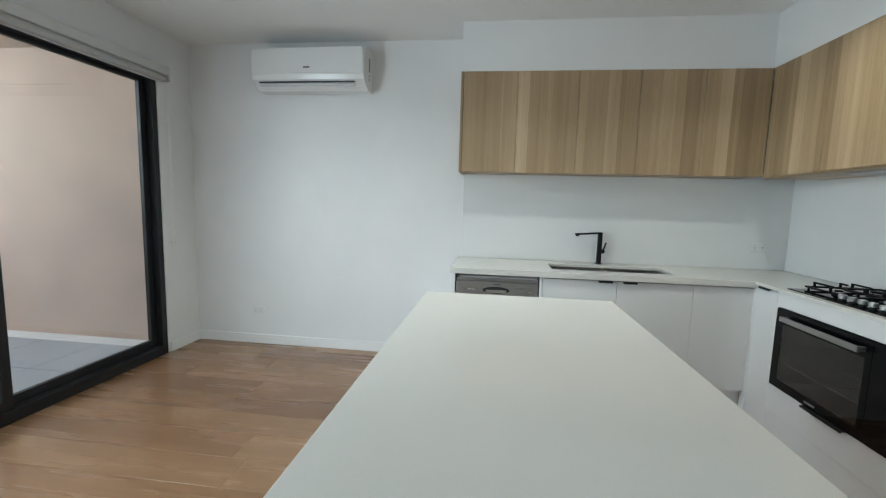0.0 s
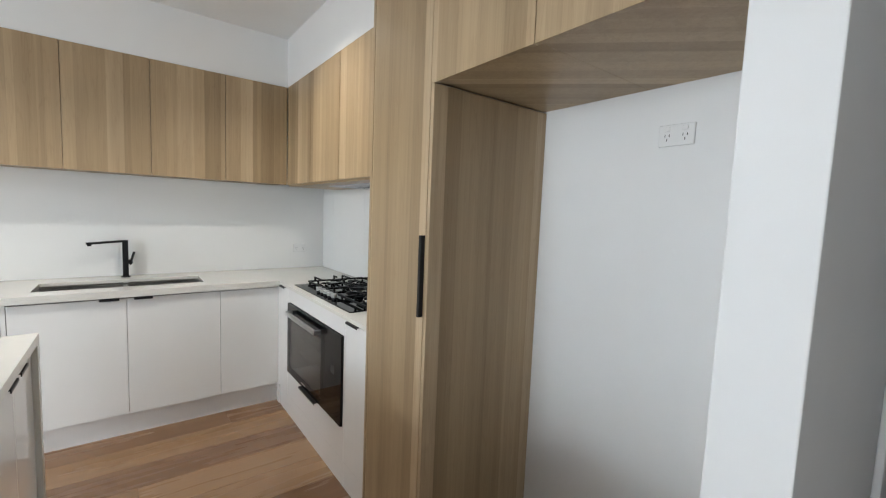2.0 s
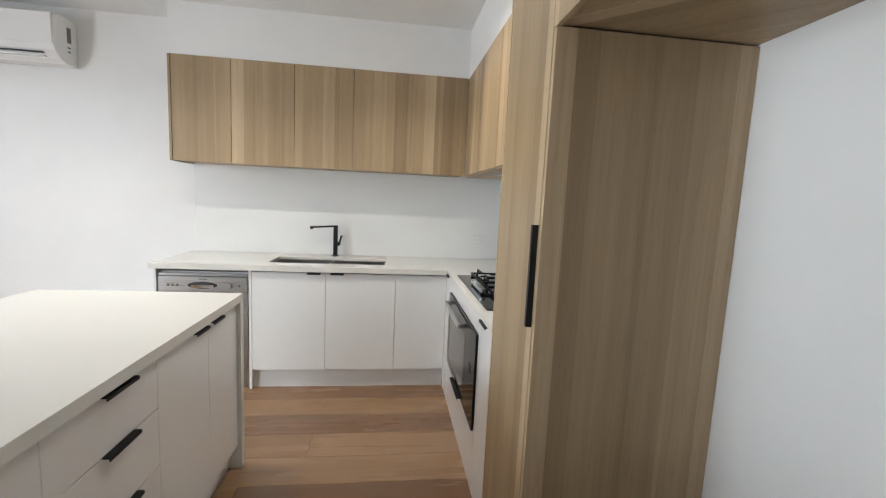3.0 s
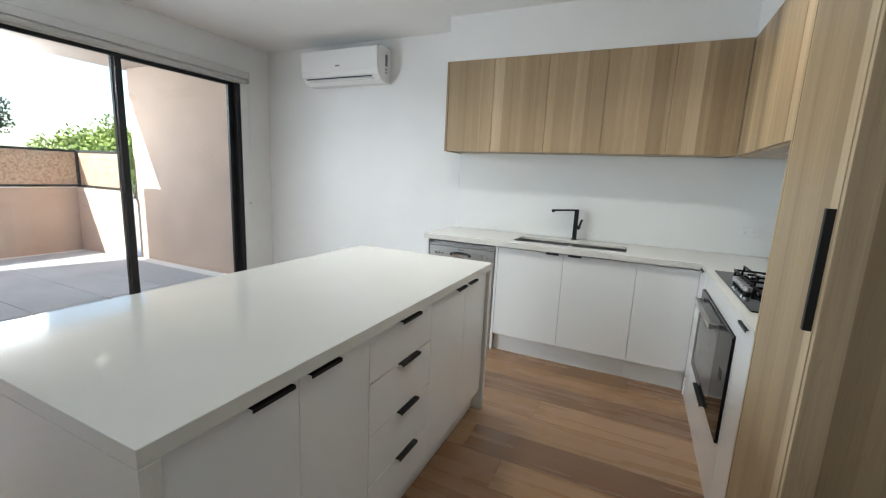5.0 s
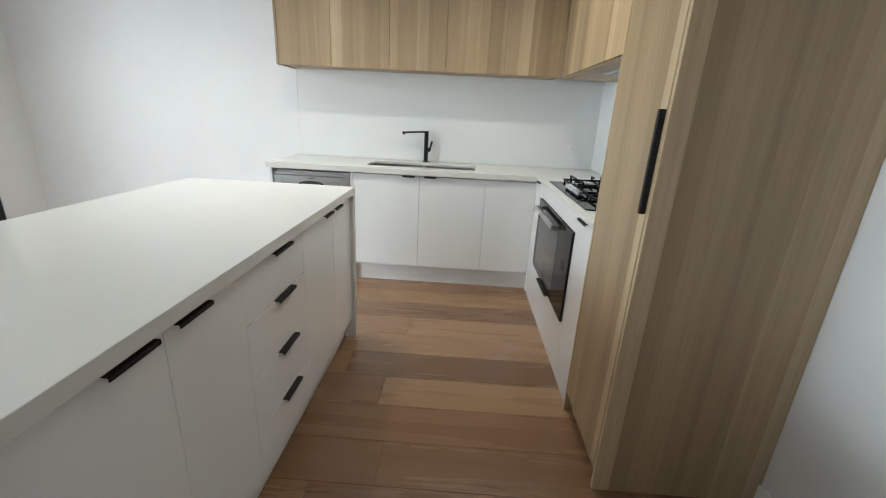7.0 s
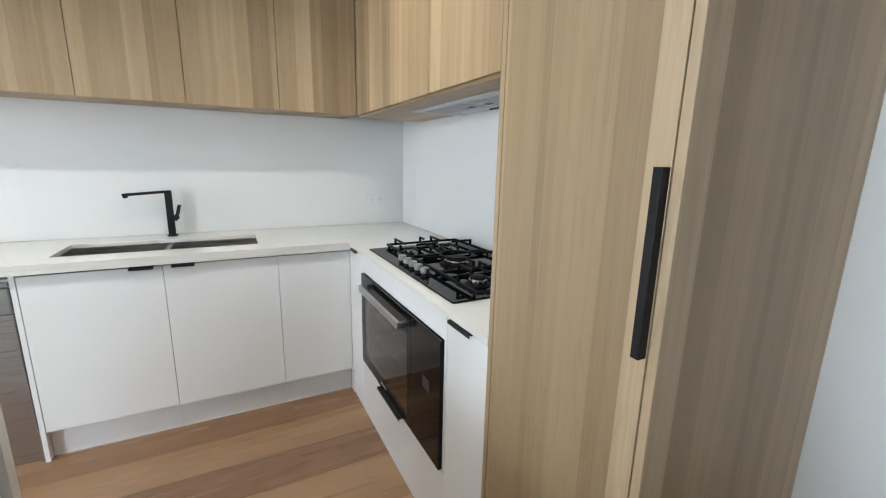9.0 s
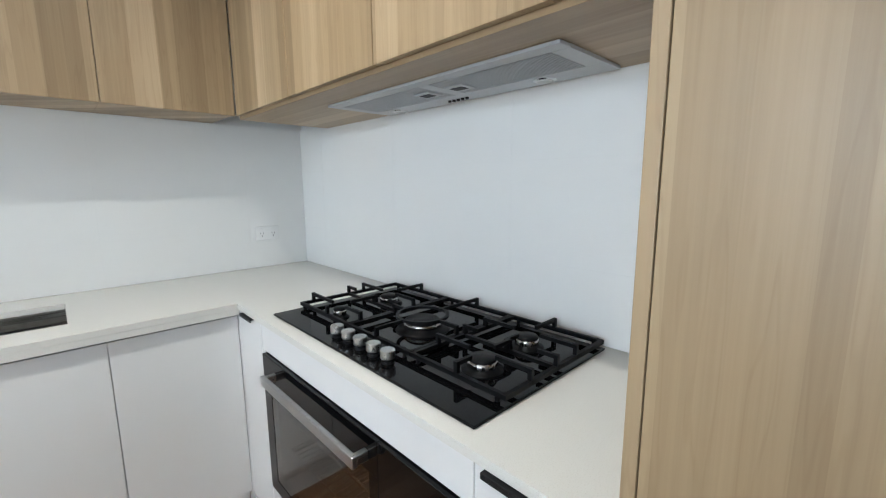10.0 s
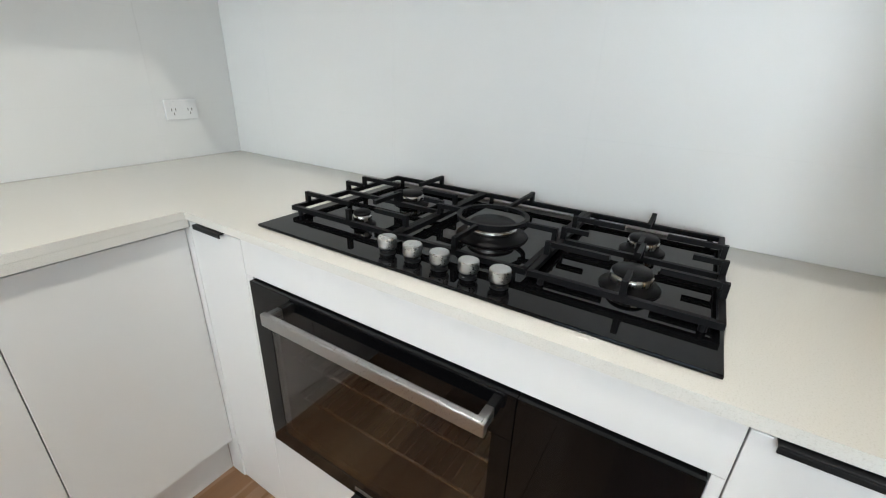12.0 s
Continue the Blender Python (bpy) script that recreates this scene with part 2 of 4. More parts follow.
def finish(name, bm, mat, offset=None, smooth=False):
    bmesh.ops.recalc_face_normals(bm, faces=bm.faces)
    if offset is not None:
        bmesh.ops.translate(bm, verts=bm.verts, vec=-Vector(offset))
    me = bpy.data.meshes.new(name)
    bm.to_mesh(me)
    bm.free()
    me.materials.append(mat)
    if smooth:
        for p in me.polygons:
            p.use_smooth = True
    return me


def structure(name, bm, mat, label, category):
    return tagged(new(name, finish(name, bm, mat)), label, category, kind="structure")


def thing(name, at, label, category, group=""):
    ob = new(name)
    ob.empty_display_size = 0.05
    ob.location = at
    return tagged(ob, label, category, group)


def base_of(ob):
    at = Vector((0, 0, 0))
    while ob:
        at += ob.location
        ob = ob.parent
    return at


def part(name, bm, mat, parent, label="", smooth=False):
    """Link a bmesh given in world places as one mesh under a thing or a part."""
    ob = new(name, finish(name, bm, mat, base_of(parent), smooth))
    ob.parent = parent
    return tagged(ob, label)


# ---- the room ----
FLOOR_Z = -0.03
CEIL, NORTH, EAST, WEST, SOUTH = 2.74, 3.97, 2.70, -2.50, -3.20
RECESS = 2.725
DOOR_Y0, DOOR_Y1, DOOR_Z = -2.2, 3.58, 2.365

structure("wall_north", block(-2.64, 2.84, NORTH, NORTH + 0.14, FLOOR_Z, CEIL, r=0), WALL, "white painted plaster wall behind the sink run", "wall")
structure("wall_east", block(EAST, EAST + 0.16, 1.456, NORTH, FLOOR_Z, CEIL, r=0), WALL, "white painted plaster wall behind cooktop and fridge space", "wall")
structure("wall_fridge", block(RECESS, EAST + 0.16, 0.505, 1.456, FLOOR_Z, CEIL, r=0), WALL, "white painted plaster wall at the back of the fridge space", "wall")
structure("wall_nib", block(2.115, 5.0, 0.37, 0.505, FLOOR_Z, CEIL, r=0.003), WALL, "white plaster nib wall closing the fridge space", "wall")
structure("wall_corridor", block(2.115, 5.0, -0.90, -0.77, FLOOR_Z, CEIL, r=0), WALL, "white plaster wall on the far side of the hallway", "wall")
structure("wall_corridor_end", block(5.0, 5.1, -0.90, 0.505, FLOOR_Z, CEIL, r=0), WALL, "white plaster wall closing the hallway", "wall")
structure("wall_east_living", block(2.115, 2.255, SOUTH, -0.90, FLOOR_Z, CEIL, r=0), WALL, "white plaster wall of the living end", "wall")
structure("wall_south", block(-2.64, 2.255, SOUTH - 0.14, SOUTH, FLOOR_Z, CEIL, r=0), WALL, "white plaster wall of the living end", "wall")
bm = bmesh.new()
box(bm, WEST - 0.14, WEST, DOOR_Y1, NORTH, FLOOR_Z, CEIL)
box(bm, WEST - 0.14, WEST, SOUTH, DOOR_Y0, FLOOR_Z, CEIL)
box(bm, WEST - 0.14, WEST, DOOR_Y0, DOOR_Y1, DOOR_Z, CEIL)
structure("wall_west", bm, WALL, "white plaster wall with a wide sliding door opening", "wall")
structure("ceiling", block(-2.64, 5.1, SOUTH - 0.14, NORTH + 0.14, CEIL, CEIL + 0.12, r=0), CEILING, "flat white painted plasterboard ceiling", "ceiling")
floor = structure("floor", block(-2.64, 5.1, SOUTH - 0.14, NORTH + 0.14, FLOOR_Z - 0.12, FLOOR_Z - 0.006, r=0), SUBFLOOR, "brown timber plank floor, planks running across the room", "floor")
# lowered ceiling boxes above the cupboards
bm = bmesh.new()
box(bm, 0.05, 2.255, 3.635, NORTH, 2.374, CEIL)
box(bm, 2.255, EAST, 1.907, NORTH, 2.374, CEIL)
structure("bulkhead_kitchen", bm, WALL, "white plaster bulkhead above the oak wall cupboards", "bulkhead")
structure("bulkhead_tall", block(2.14, EAST - 0.001, 0.506, 1.906, 2.452, CEIL, r=0), WALL, "white plaster bulkhead above the tall cupboards", "bulkhead")


def skirting(name, *a):
    structure(name, block(*a, r=0.003), TRIM, "white gloss painted skirting board along the wall", "skirting board")


skirting("baseboard_north", -2.488, 0.045, NORTH - 0.014, NORTH - 0.001, FLOOR_Z, FLOOR_Z + 0.09)
skirting("baseboard_west", WEST + 0.001, WEST + 0.014, DOOR_Y1 + 0.02, NORTH - 0.001, FLOOR_Z, FLOOR_Z + 0.09)
skirting("baseboard_fridge", RECESS - 0.014, RECESS - 0.001, 0.507, 1.436, FLOOR_Z, FLOOR_Z + 0.09)
skirting("baseboard_nib", 2.102, 2.114, 0.372, 0.504, FLOOR_Z, FLOOR_Z + 0.09)
skirting("baseboard_corridor", 2.12, 3.2, 0.357, 0.369, FLOOR_Z, FLOOR_Z + 0.09)
structure("trim_hall_door", block(3.25, 3.32, 0.345, 0.369, FLOOR_Z, 2.1, r=0.004), TRIM, "white painted door architrave in the hallway", "architrave")


# ---- sliding door, blind ----
def sliding_door():
    d = tagged(new("door_1"), "black aluminium framed sliding glass door to the balcony", "sliding door", kind="structure")
    d.location = (WEST - 0.06, (DOOR_Y0 + DOOR_Y1) / 2, 0)
    x0, x1 = WEST - 0.12, WEST - 0.005
    y0, y1 = DOOR_Y0 + 0.003, DOOR_Y1 - 0.003
    part("head_frame", block(x0, x1, y0, y1, DOOR_Z - 0.05, DOOR_Z - 0.002), ALU, d)
    part("sill_frame", block(x0, x1, y0, y1, FLOOR_Z, 0.045), ALU, d)
    part("jamb", block(x0, x1, y1 - 0.05, y1, 0.046, DOOR_Z - 0.051), ALU, d)
    part("jamb", block(x0, x1, y0, y0 + 0.05, 0.046, DOOR_Z - 0.051), ALU, d)
    edges = (y0 + 0.052, -1.10, 0.03, 1.19, 2.37, y1 - 0.052)
    for i, (a, b) in enumerate(zip(edges, edges[1:])):
        px = x0 + (0.02 if i % 2 == 0 else 0.062)
        a, b = a - (0.03 if i else 0), b + (0.03 if i < 4 else 0)
        bm = bmesh.new()
        z0, z1 = 0.05, DOOR_Z - 0.053
        box(bm, px, px + 0.036, a, a + 0.055, z0, z1, 0.002)
        box(bm, px, px + 0.036, b - 0.055, b, z0, z1, 0.002)
        box(bm, px, px + 0.036, a + 0.055, b - 0.055, z0, z0 + 0.06, 0.002)
        box(bm, px, px + 0.036, a + 0.055, b - 0.055, z1 - 0.03, z1, 0.002)
        leaf = part("door_leaf", bm, ALU, d)
        pane = part("pane", block(px + 0.015, px + 0.021, a + 0.05, b - 0.05, z0 + 0.05, z1 - 0.025, r=0), GLASS, leaf, "clear glass pane")
        pane.visible_shadow = False


sliding_door()


def roller_blind():
    b = thing("roller_blind", (WEST + 0.04, 1.8, 2.3), "rolled-up light grey roller blind above the sliding door", "blind")
    y0, y1 = DOOR_Y0 - 0.05, 3.63
    part("cassette", block(WEST + 0.001, WEST + 0.075, y0, y1, 2.365, 2.435, r=0.006), BLIND, b)
    bm = tube(bmesh.new(), (WEST + 0.04, (y0 + y1) / 2, 2.343), 0.024, 0.024, y1 - y0 - 0.03, 20, Matrix.Rotation(math.pi / 2, 4, "X"))
    part("fabric_roll", bm, BLIND, b, smooth=True)
    part("bottom_bar", block(WEST + 0.012, WEST + 0.024, y0 + 0.02, y1 - 0.02, 2.306, 2.326), BLIND, b)
    part("end_cap", block(WEST + 0.002, WEST + 0.08, y1, y1 + 0.008, 2.315, 2.438, r=0.002), BLIND, b)
    bm = bmesh.new()
    for dy in (0.0, 0.018):
        tube(bm, (WEST + 0.04, y1 + 0.012 + dy, 1.62), 0.0018, 0.0018, 1.34, 6)
    tube(bm, (WEST + 0.04, y1 + 0.021, 0.945), 0.008, 0.008, 0.05, 10)
    part("chain", bm, PLASTIC, b)
    part("chain_clip", block(WEST + 0.001, WEST + 0.03, y1 + 0.008, y1 + 0.034, 0.96, 0.985, r=0.003), PLASTIC, b)


roller_blind()


# ---- cupboards ----
GAP = 0.001
FRONT_N = 3.335   # face of the doors on the sink run
FRONT_E = 2.110   # face of the doors on the cooktop run
TOP, UNDER = 0.90, 0.858


def lip_handle(parent, axis, a, b, face, z, out=0.022):
    """A black edge pull hung over the top of a door: flat plate with a turned-down lip."""
    bm = bmesh.new()
    if axis == "x":     # door looks to -y
        box(bm, a, b, face - out, face + 0.012, z - 0.002, z + 0.0015, 0.0006)
        box(bm, a, b, face - out, face - out + 0.003, z - 0.010, z - 0.002, 0.0006)
    elif axis == "-x":  # door looks to -x
        box(bm, face - out, face + 0.012, a, b, z - 0.002, z + 0.0015, 0.0006)
        box(bm, face - out, face - out + 0.003, a, b, z - 0.010, z - 0.002, 0.0006)
    else:               # door looks to +x
        box(bm, face - 0.012, face + out, a, b, z - 0.002, z + 0.0015, 0.0006)
        box(bm, face + out - 0.003, face + out, a, b, z - 0.010, z - 0.002, 0.0006)
    part("handle", bm, BLACK, parent, "black metal edge pull handle")


def base_unit_north(x0, x1, label, handle=None):
    c = thing("base_cabinet", ((x0 + x1) / 2, 3.6, 0), label, "cabinet", "sink run base cabinets")
    bm = bmesh.new()
    for a in (x0 + 0.001, x1 - 0.017):
        box(bm, a, a + 0.016, FRONT_N + 0.021, 3.93, 0.12, 0.69)
    box(bm, x0 + 0.018, x1 - 0.018, FRONT_N + 0.021, 3.93, 0.12, 0.136)
    part("body", bm, INNER, c)
    part("kick_board", block(x0, x1, FRONT_N + 0.040, FRONT_N + 0.056, FLOOR_Z, 0.112, r=0.001), WHITE, c)
    door = part("door", block(x0 + GAP, x1 - GAP, FRONT_N, FRONT_N + 0.018, 0.118, 0.848), WHITE, c)
    if handle:
        lip_handle(door, "x", handle[0], handle[1], FRONT_N, 0.849)


base_unit_north(0.705, 1.219, "white gloss base cupboard under the sink", (1.09, 1.185))
base_unit_north(1.219, 1.727, "white gloss base cupboard under the sink", (1.255, 1.35))
base_unit_north(1.727, 2.1095, "white gloss base cupboard in the corner of the benchtop")
c = thing("end_panel", (0.06, 3.65, 0), "white gloss end panel of the sink run", "panel", "sink run panels")
part("panel", block(0.055, 0.073, FRONT_N, NORTH - 0.002, FLOOR_Z, UNDER - 0.001), WHITE, c)
c = thing("end_panel", (0.69, 3.65, 0), "white gloss panel beside the dishwasher", "panel", "sink run panels")
part("panel", block(0.684, 0.703, FRONT_N, NORTH - 0.002, FLOOR_Z, UNDER - 0.001), WHITE, c)


def base_unit_east(y0, y1, label, handle):
    c = thing("base_cabinet", (2.4, (y0 + y1) / 2, 0), label, "cabinet", "cooktop run base cabinets")
    bm = bmesh.new()
    for a in (y0 + 0.001, y1 - 0.017):
        box(bm, FRONT_E + 0.021, 2.65, a, a + 0.016, 0.12, 0.84)
    box(bm, FRONT_E + 0.021, 2.65, y0 + 0.018, y1 - 0.018, 0.12, 0.136)
    part("body", bm, INNER, c)
    part("kick_board", block(FRONT_E + 0.006, FRONT_E + 0.022, y0, y1, FLOOR_Z, 0.114, r=0.001), WHITE, c)
    door = part("door", block(FRONT_E, FRONT_E + 0.018, y0 + GAP, y1 - GAP, 0.118, 0.874), WHITE, c)
    lip_handle(door, "-x", handle[0], handle[1], FRONT_E, 0.8752, 0.014)


OVEN_Y0, OVEN_Y1, OVEN_Z0, OVEN_Z1 = 2.165, 3.070, 0.300, 0.785
base_unit_east(1.907, OVEN_Y0 - 0.02, "narrow white gloss base cupboard beside the oven", (1.99, 2.12))
base_unit_east(OVEN_Y1 + 0.03, 3.3105, "narrow white gloss filler cupboard in the corner", (3.16, 3.27))


def oven_housing():
    c = thing("oven_housing", (2.4, 2.61, 0), "white gloss oven surround with a drawer below", "cabinet", "cooktop run base cabinets")
    y0, y1 = OVEN_Y0 - 0.02, OVEN_Y1 + 0.03
    part("top_rail", block(FRONT_E, FRONT_E + 0.018, y0 + GAP, y1 - GAP, OVEN_Z1 + 0.004, 0.878, r=0.001), WHITE, c)
    part("stile", block(FRONT_E, FRONT_E + 0.018, y0 + GAP, OVEN_Y0 - 0.003, OVEN_Z0, OVEN_Z1 + 0.0035, r=0.001), WHITE, c)
    part("stile", block(FRONT_E, FRONT_E + 0.018, OVEN_Y1 + 0.003, y1 - GAP, OVEN_Z0, OVEN_Z1 + 0.0035, r=0.001), WHITE, c)
    part("kick_board", block(FRONT_E + 0.006, FRONT_E + 0.022, y0, y1, FLOOR_Z, 0.114, r=0.001), WHITE, c)
    d = part("drawer_front", block(FRONT_E, FRONT_E + 0.018, y0 + GAP, y1 - GAP, 0.118, OVEN_Z0 - 0.004), WHITE, c)
    lip_handle(d, "-x", 2.50, 2.78, FRONT_E, OVEN_Z0 - 0.003, 0.03)
    part("shelf", block(FRONT_E + 0.03, 2.65, y0 + 0.02, y1 - 0.02, OVEN_Z0 - 0.03, OVEN_Z0 - 0.014, r=0), INNER, c)


oven_housing()
c = thing("corner_post", (2.11, 3.35, 0), "white corner filler between the two base runs", "panel")
part("panel", block(2.1105, 2.14, 3.3115, 3.375, FLOOR_Z, 0.857, r=0), WHITE, c)


def oven():
    o = thing("oven", (2.3, 2.61, OVEN_Z0), "wide black glass built-in oven with steel bar handle", "oven")
    y0, y1, z0, z1 = OVEN_Y0, OVEN_Y1, OVEN_Z0, OVEN_Z1
    ys = 2.415          # door to the left of this, controls to the right
    xf = FRONT_E - 0.012
    part("control_panel", block(xf, xf + 0.022, y0, ys - 0.0015, z0, z1, r=0.001), BLACK_GLASS, o)
    # small dark matt rectangle, just proud of the glass
    part("panel_mark", block(xf - 0.0012, xf - 0.0002, 2.245, 2.30, 0.555, 0.60, r=0), DARKSLOT, o, "small dark matt rectangle on the control panel")
    bm = bmesh.new()
    wy0, wy1, wz0, wz1 = ys + 0.035, y1 - 0.055, z0 + 0.05, z1 - 0.09
    box(bm, xf, xf + 0.022, ys, y1, wz1, z1, 0.001)
    box(bm, xf, xf + 0.022, ys, y1, z0, wz0, 0.001)
    box(bm, xf, xf + 0.022, ys, wy0, wz0, wz1)
    box(bm, xf, xf + 0.022, wy1, y1, wz0, wz1)
    door = part("door", bm, BLACK_GLASS, o)
    part("window", block(xf + 0.001, xf + 0.005, wy0 - 0.002, wy1 + 0.002, wz0 - 0.002, wz1 + 0.002, r=0), OVENGLASS, door, "smoked glass oven window")
    bm = bmesh.new()
    box(bm, xf - 0.044, xf - 0.030, ys + 0.03, y1 - 0.09, 0.722, 0.752, 0.003)
    part("handle", bm, STEEL, door, "brushed steel bar handle")
    for y in (ys + 0.033, y1 - 0.109):
        part("bracket", block(xf - 0.030, xf, y, y + 0.016, 0.725, 0.749, r=0.002), STEEL, door)
    part("maker_mark", block(xf - 0.0012, xf - 0.0002, 2.70, 2.775, z0 + 0.018, z0 + 0.028, r=0), STEEL, door, "small pale maker's mark")
    bm = bmesh.new()
    cx0, cx1, t = xf + 0.026, 2.58, 0.006
    box(bm, cx1, cx1 + t, wy0 - 0.02, wy1 + 0.02, wz0 - 0.03, wz1 + 0.03)
    box(bm, cx0, cx1, wy0 - 0.02 - t, wy0 - 0.02, wz0 - 0.03, wz1 + 0.03)
    box(bm, cx0, cx1, wy1 + 0.02, wy1 + 0.02 + t, wz0 - 0.03, wz1 + 0.03)
    box(bm, cx0, cx1, wy0 - 0.02, wy1 + 0.02, wz0 - 0.03 - t, wz0 - 0.03)
    box(bm, cx0, cx1, wy0 - 0.02, wy1 + 0.02, wz1 + 0.03, wz1 + 0.03 + t)
    part("cavity", bm, CAVITY, o)
    for z in (0.44, 0.56):
        bm = bmesh.new()
        for x in (cx0 + 0.03, cx0 + 0.2, cx1 - 0.04):
            bar(bm, (x, wy0 - 0.015, z), (x, wy1 + 0.015, z), 0.005, 0.005)
        for i in range(24):
            y = wy0 + (wy1 - wy0) * i / 23
            bar(bm, (cx0 + 0.03, y, z + 0.004), (cx1 - 0.04, y, z + 0.004), 0.0025, 0.0025)
        part("wire_rack", bm, CHROME, o, "chrome wire oven rack")


oven()


# ---- benchtop with sink, tap ----
SX0, SX1, SY0, SY1, SMID = 0.785, 1.645, 3.455, 3.765, 1.215


def benchtop():
    b = thing("benchtop", (1.4, 3.65, UNDER), "off-white engineered stone benchtop, L-shaped, with undermount sink cut-out", "benchtop")
    bm = bmesh.new()
    yf, xr, zu = 3.312, 2.104, 0.88
    box(bm, 0.035, SX0, yf, NORTH - 0.012, zu, TOP)
    box(bm, SX1, xr, yf, NORTH - 0.012, zu, TOP)
    box(bm, SX0, SX1, yf, SY0, zu, TOP)
    box(bm, SX0, SX1, SY1, NORTH - 0.012, zu, TOP)
    box(bm, xr, EAST - 0.012, 1.907, NORTH - 0.012, zu, TOP)
    bmesh.ops.remove_doubles(bm, verts=bm.verts, dist=0.0005)
    part("slab", bm, STONE, b)
    part("front_edge", block(0.035, FRONT_E - 0.001, yf, yf + 0.02, UNDER, zu - 0.0003, r=0.0008), STONE, b)
    part("side_edge", block(0.035, 0.053, yf + 0.0205, NORTH - 0.012, UNDER, zu - 0.0003, r=0.0008), STONE, b)


benchtop()


def sink():
    s = thing("sink", ((SX0 + SX1) / 2, 3.6, 0.70), "undermount double-bowl stainless steel sink in the benchtop", "sink")
    for a, b in ((SX0 - 0.004, SMID - 0.012), (SMID + 0.012, SX1 + 0.004)):
        bm = bmesh.new()
        t, zb = 0.0015, 0.705
        y0, y1, z1 = SY0 - 0.004, SY1 + 0.004, 0.8795
        box(bm, a, b, y0, y1, zb - t, zb)
        box(bm, a, a + t, y0, y1, zb, z1)
        box(bm, b - t, b, y0, y1, zb, z1)
        box(bm, a + t, b - t, y0, y0 + t, zb, z1)
        box(bm, a + t, b - t, y1 - t, y1, zb, z1)
        bowl = part("bowl", bm, SINK, s)
        bm = lathe(bmesh.new(), ((a + b) / 2, (y0 + y1) / 2, zb), [(0.045, 0.0005), (0.045, 0.004), (0.036, 0.005), (0.03, 0.002)])
        part("drain", bm, CHROME, bowl, "round chrome drain", True)
    part("divider", block(SMID - 0.0115, SMID + 0.0115, SY0 - 0.003, SY1 + 0.003, 0.845, 0.874, r=0.004), SINK, s)


sink()


def tap():
    t = thing("kitchen_tap", (1.215, 3.875, TOP), "square-lined matt black kitchen mixer tap behind the sink", "tap")
    x, y = 1.215, 3.875
    part("base_ring", lathe(bmesh.new(), (x, y, TOP), [(0.027, 0), (0.027, 0.006), (0.024, 0.008)]), BLACK, t, smooth=False)
    part("column", block(x - 0.017, x + 0.017, y - 0.017, y + 0.017, TOP + 0.008, TOP + 0.262, r=0.003), BLACK, t)
    bm = bmesh.new()
    bar(bm, (x - 0.017, y - 0.004, TOP + 0.255), (x - 0.205, y - 0.045, TOP + 0.243), 0.032, 0.014)
    bar(bm, (x - 0.19, y - 0.042, TOP + 0.238), (x - 0.19, y - 0.042, TOP + 0.226), 0.02, 0.02)
    part("spout", bm, BLACK, t)
    bm = bmesh.new()
    bar(bm, (x + 0.017, y, TOP + 0.095), (x + 0.034, y, TOP + 0.115), 0.03, 0.03)
    bar(bm, (x + 0.03, y, TOP + 0.105), (x + 0.05, y - 0.004, TOP + 0.178), 0.026, 0.012)
    part("lever", bm, BLACK, t)


tap()


# ---- dishwasher ----
def dishwasher():
    d = thing("dishwasher", (0.38, 3.6, 0), "freestanding silver stainless steel dishwasher under the benchtop", "dishwasher")
    x0, x1, yf = 0.083, 0.676, FRONT_N + 0.008
    part("body", block(x0 + 0.004, x1 - 0.004, yf + 0.03, 3.93, 0.02, 0.835, r=0), INNER, d)
    part("top_strip", block(x0, x1, yf + 0.002, yf + 0.03, 0.806, 0.826, r=0.003), STEEL, d)
    panel = part("control_panel", block(x0, x1, yf - 0.006, yf + 0.03, 0.69, 0.803, r=0.006), STEEL, d)
    part("door_front", block(x0, x1, yf, yf + 0.03, 0.118, 0.687, r=0.003), STEEL, d)
    part("kick_board", block(x0, x1, yf + 0.02, yf + 0.035, FLOOR_Z, 0.112, r=0), STEEL, d)
    bm = bmesh.new()
    n = 18
    cx, cz = 0.375, 0.742
    ring = [(cx + 0.10 * math.cos(a) * (1 - 0.12 * math.sin(a) ** 2), cz + 0.026 * math.sin(a)) for a in [2 * math.pi * i / n for i in range(n)]]
    a = [bm.verts.new((p, yf - 0.0075, q)) for p, q in ring]
    b = [bm.verts.new((p, yf - 0.005, q)) for p, q in ring]
    bm.faces.new(a)
    for i in range(n):
        bm.faces.new((a[i], b[i], b[(i + 1) % n], a[(i + 1) % n]))
    part("handle_recess", bm, DARKSLOT, panel, "dark recessed hand grip")
    bm = bmesh.new()
    bar(bm, (cx - 0.075, yf - 0.011, cz - 0.008), (cx + 0.075, yf - 0.011, cz - 0.008), 0.006, 0.022)
    part("handle_lip", bm, CHROME, panel)
    turn = Matrix.Rotation(math.pi / 2, 4, "X")
    part("dial", tube(bmesh.new(), (0.555, yf - 0.012, 0.742), 0.02, 0.017, 0.014, 24, turn), STEEL, panel)
    for x, r in ((0.15, 0.009), (0.18, 0.009), (0.21, 0.009), (0.62, 0.008)):
        part("button", tube(bmesh.new(), (x, yf - 0.007, 0.742), r, r, 0.005, 16, turn), CHROME, panel)
    part("maker_mark", block(0.35, 0.405, yf - 0.0075, yf - 0.0062, 0.781, 0.789, r=0), GREYMARK, panel)


dishwasher()


# ---- oak wall cupboards ----
UZ0, UZ1, UFY, UFX = 1.617, 2.372, 3.62, 2.252


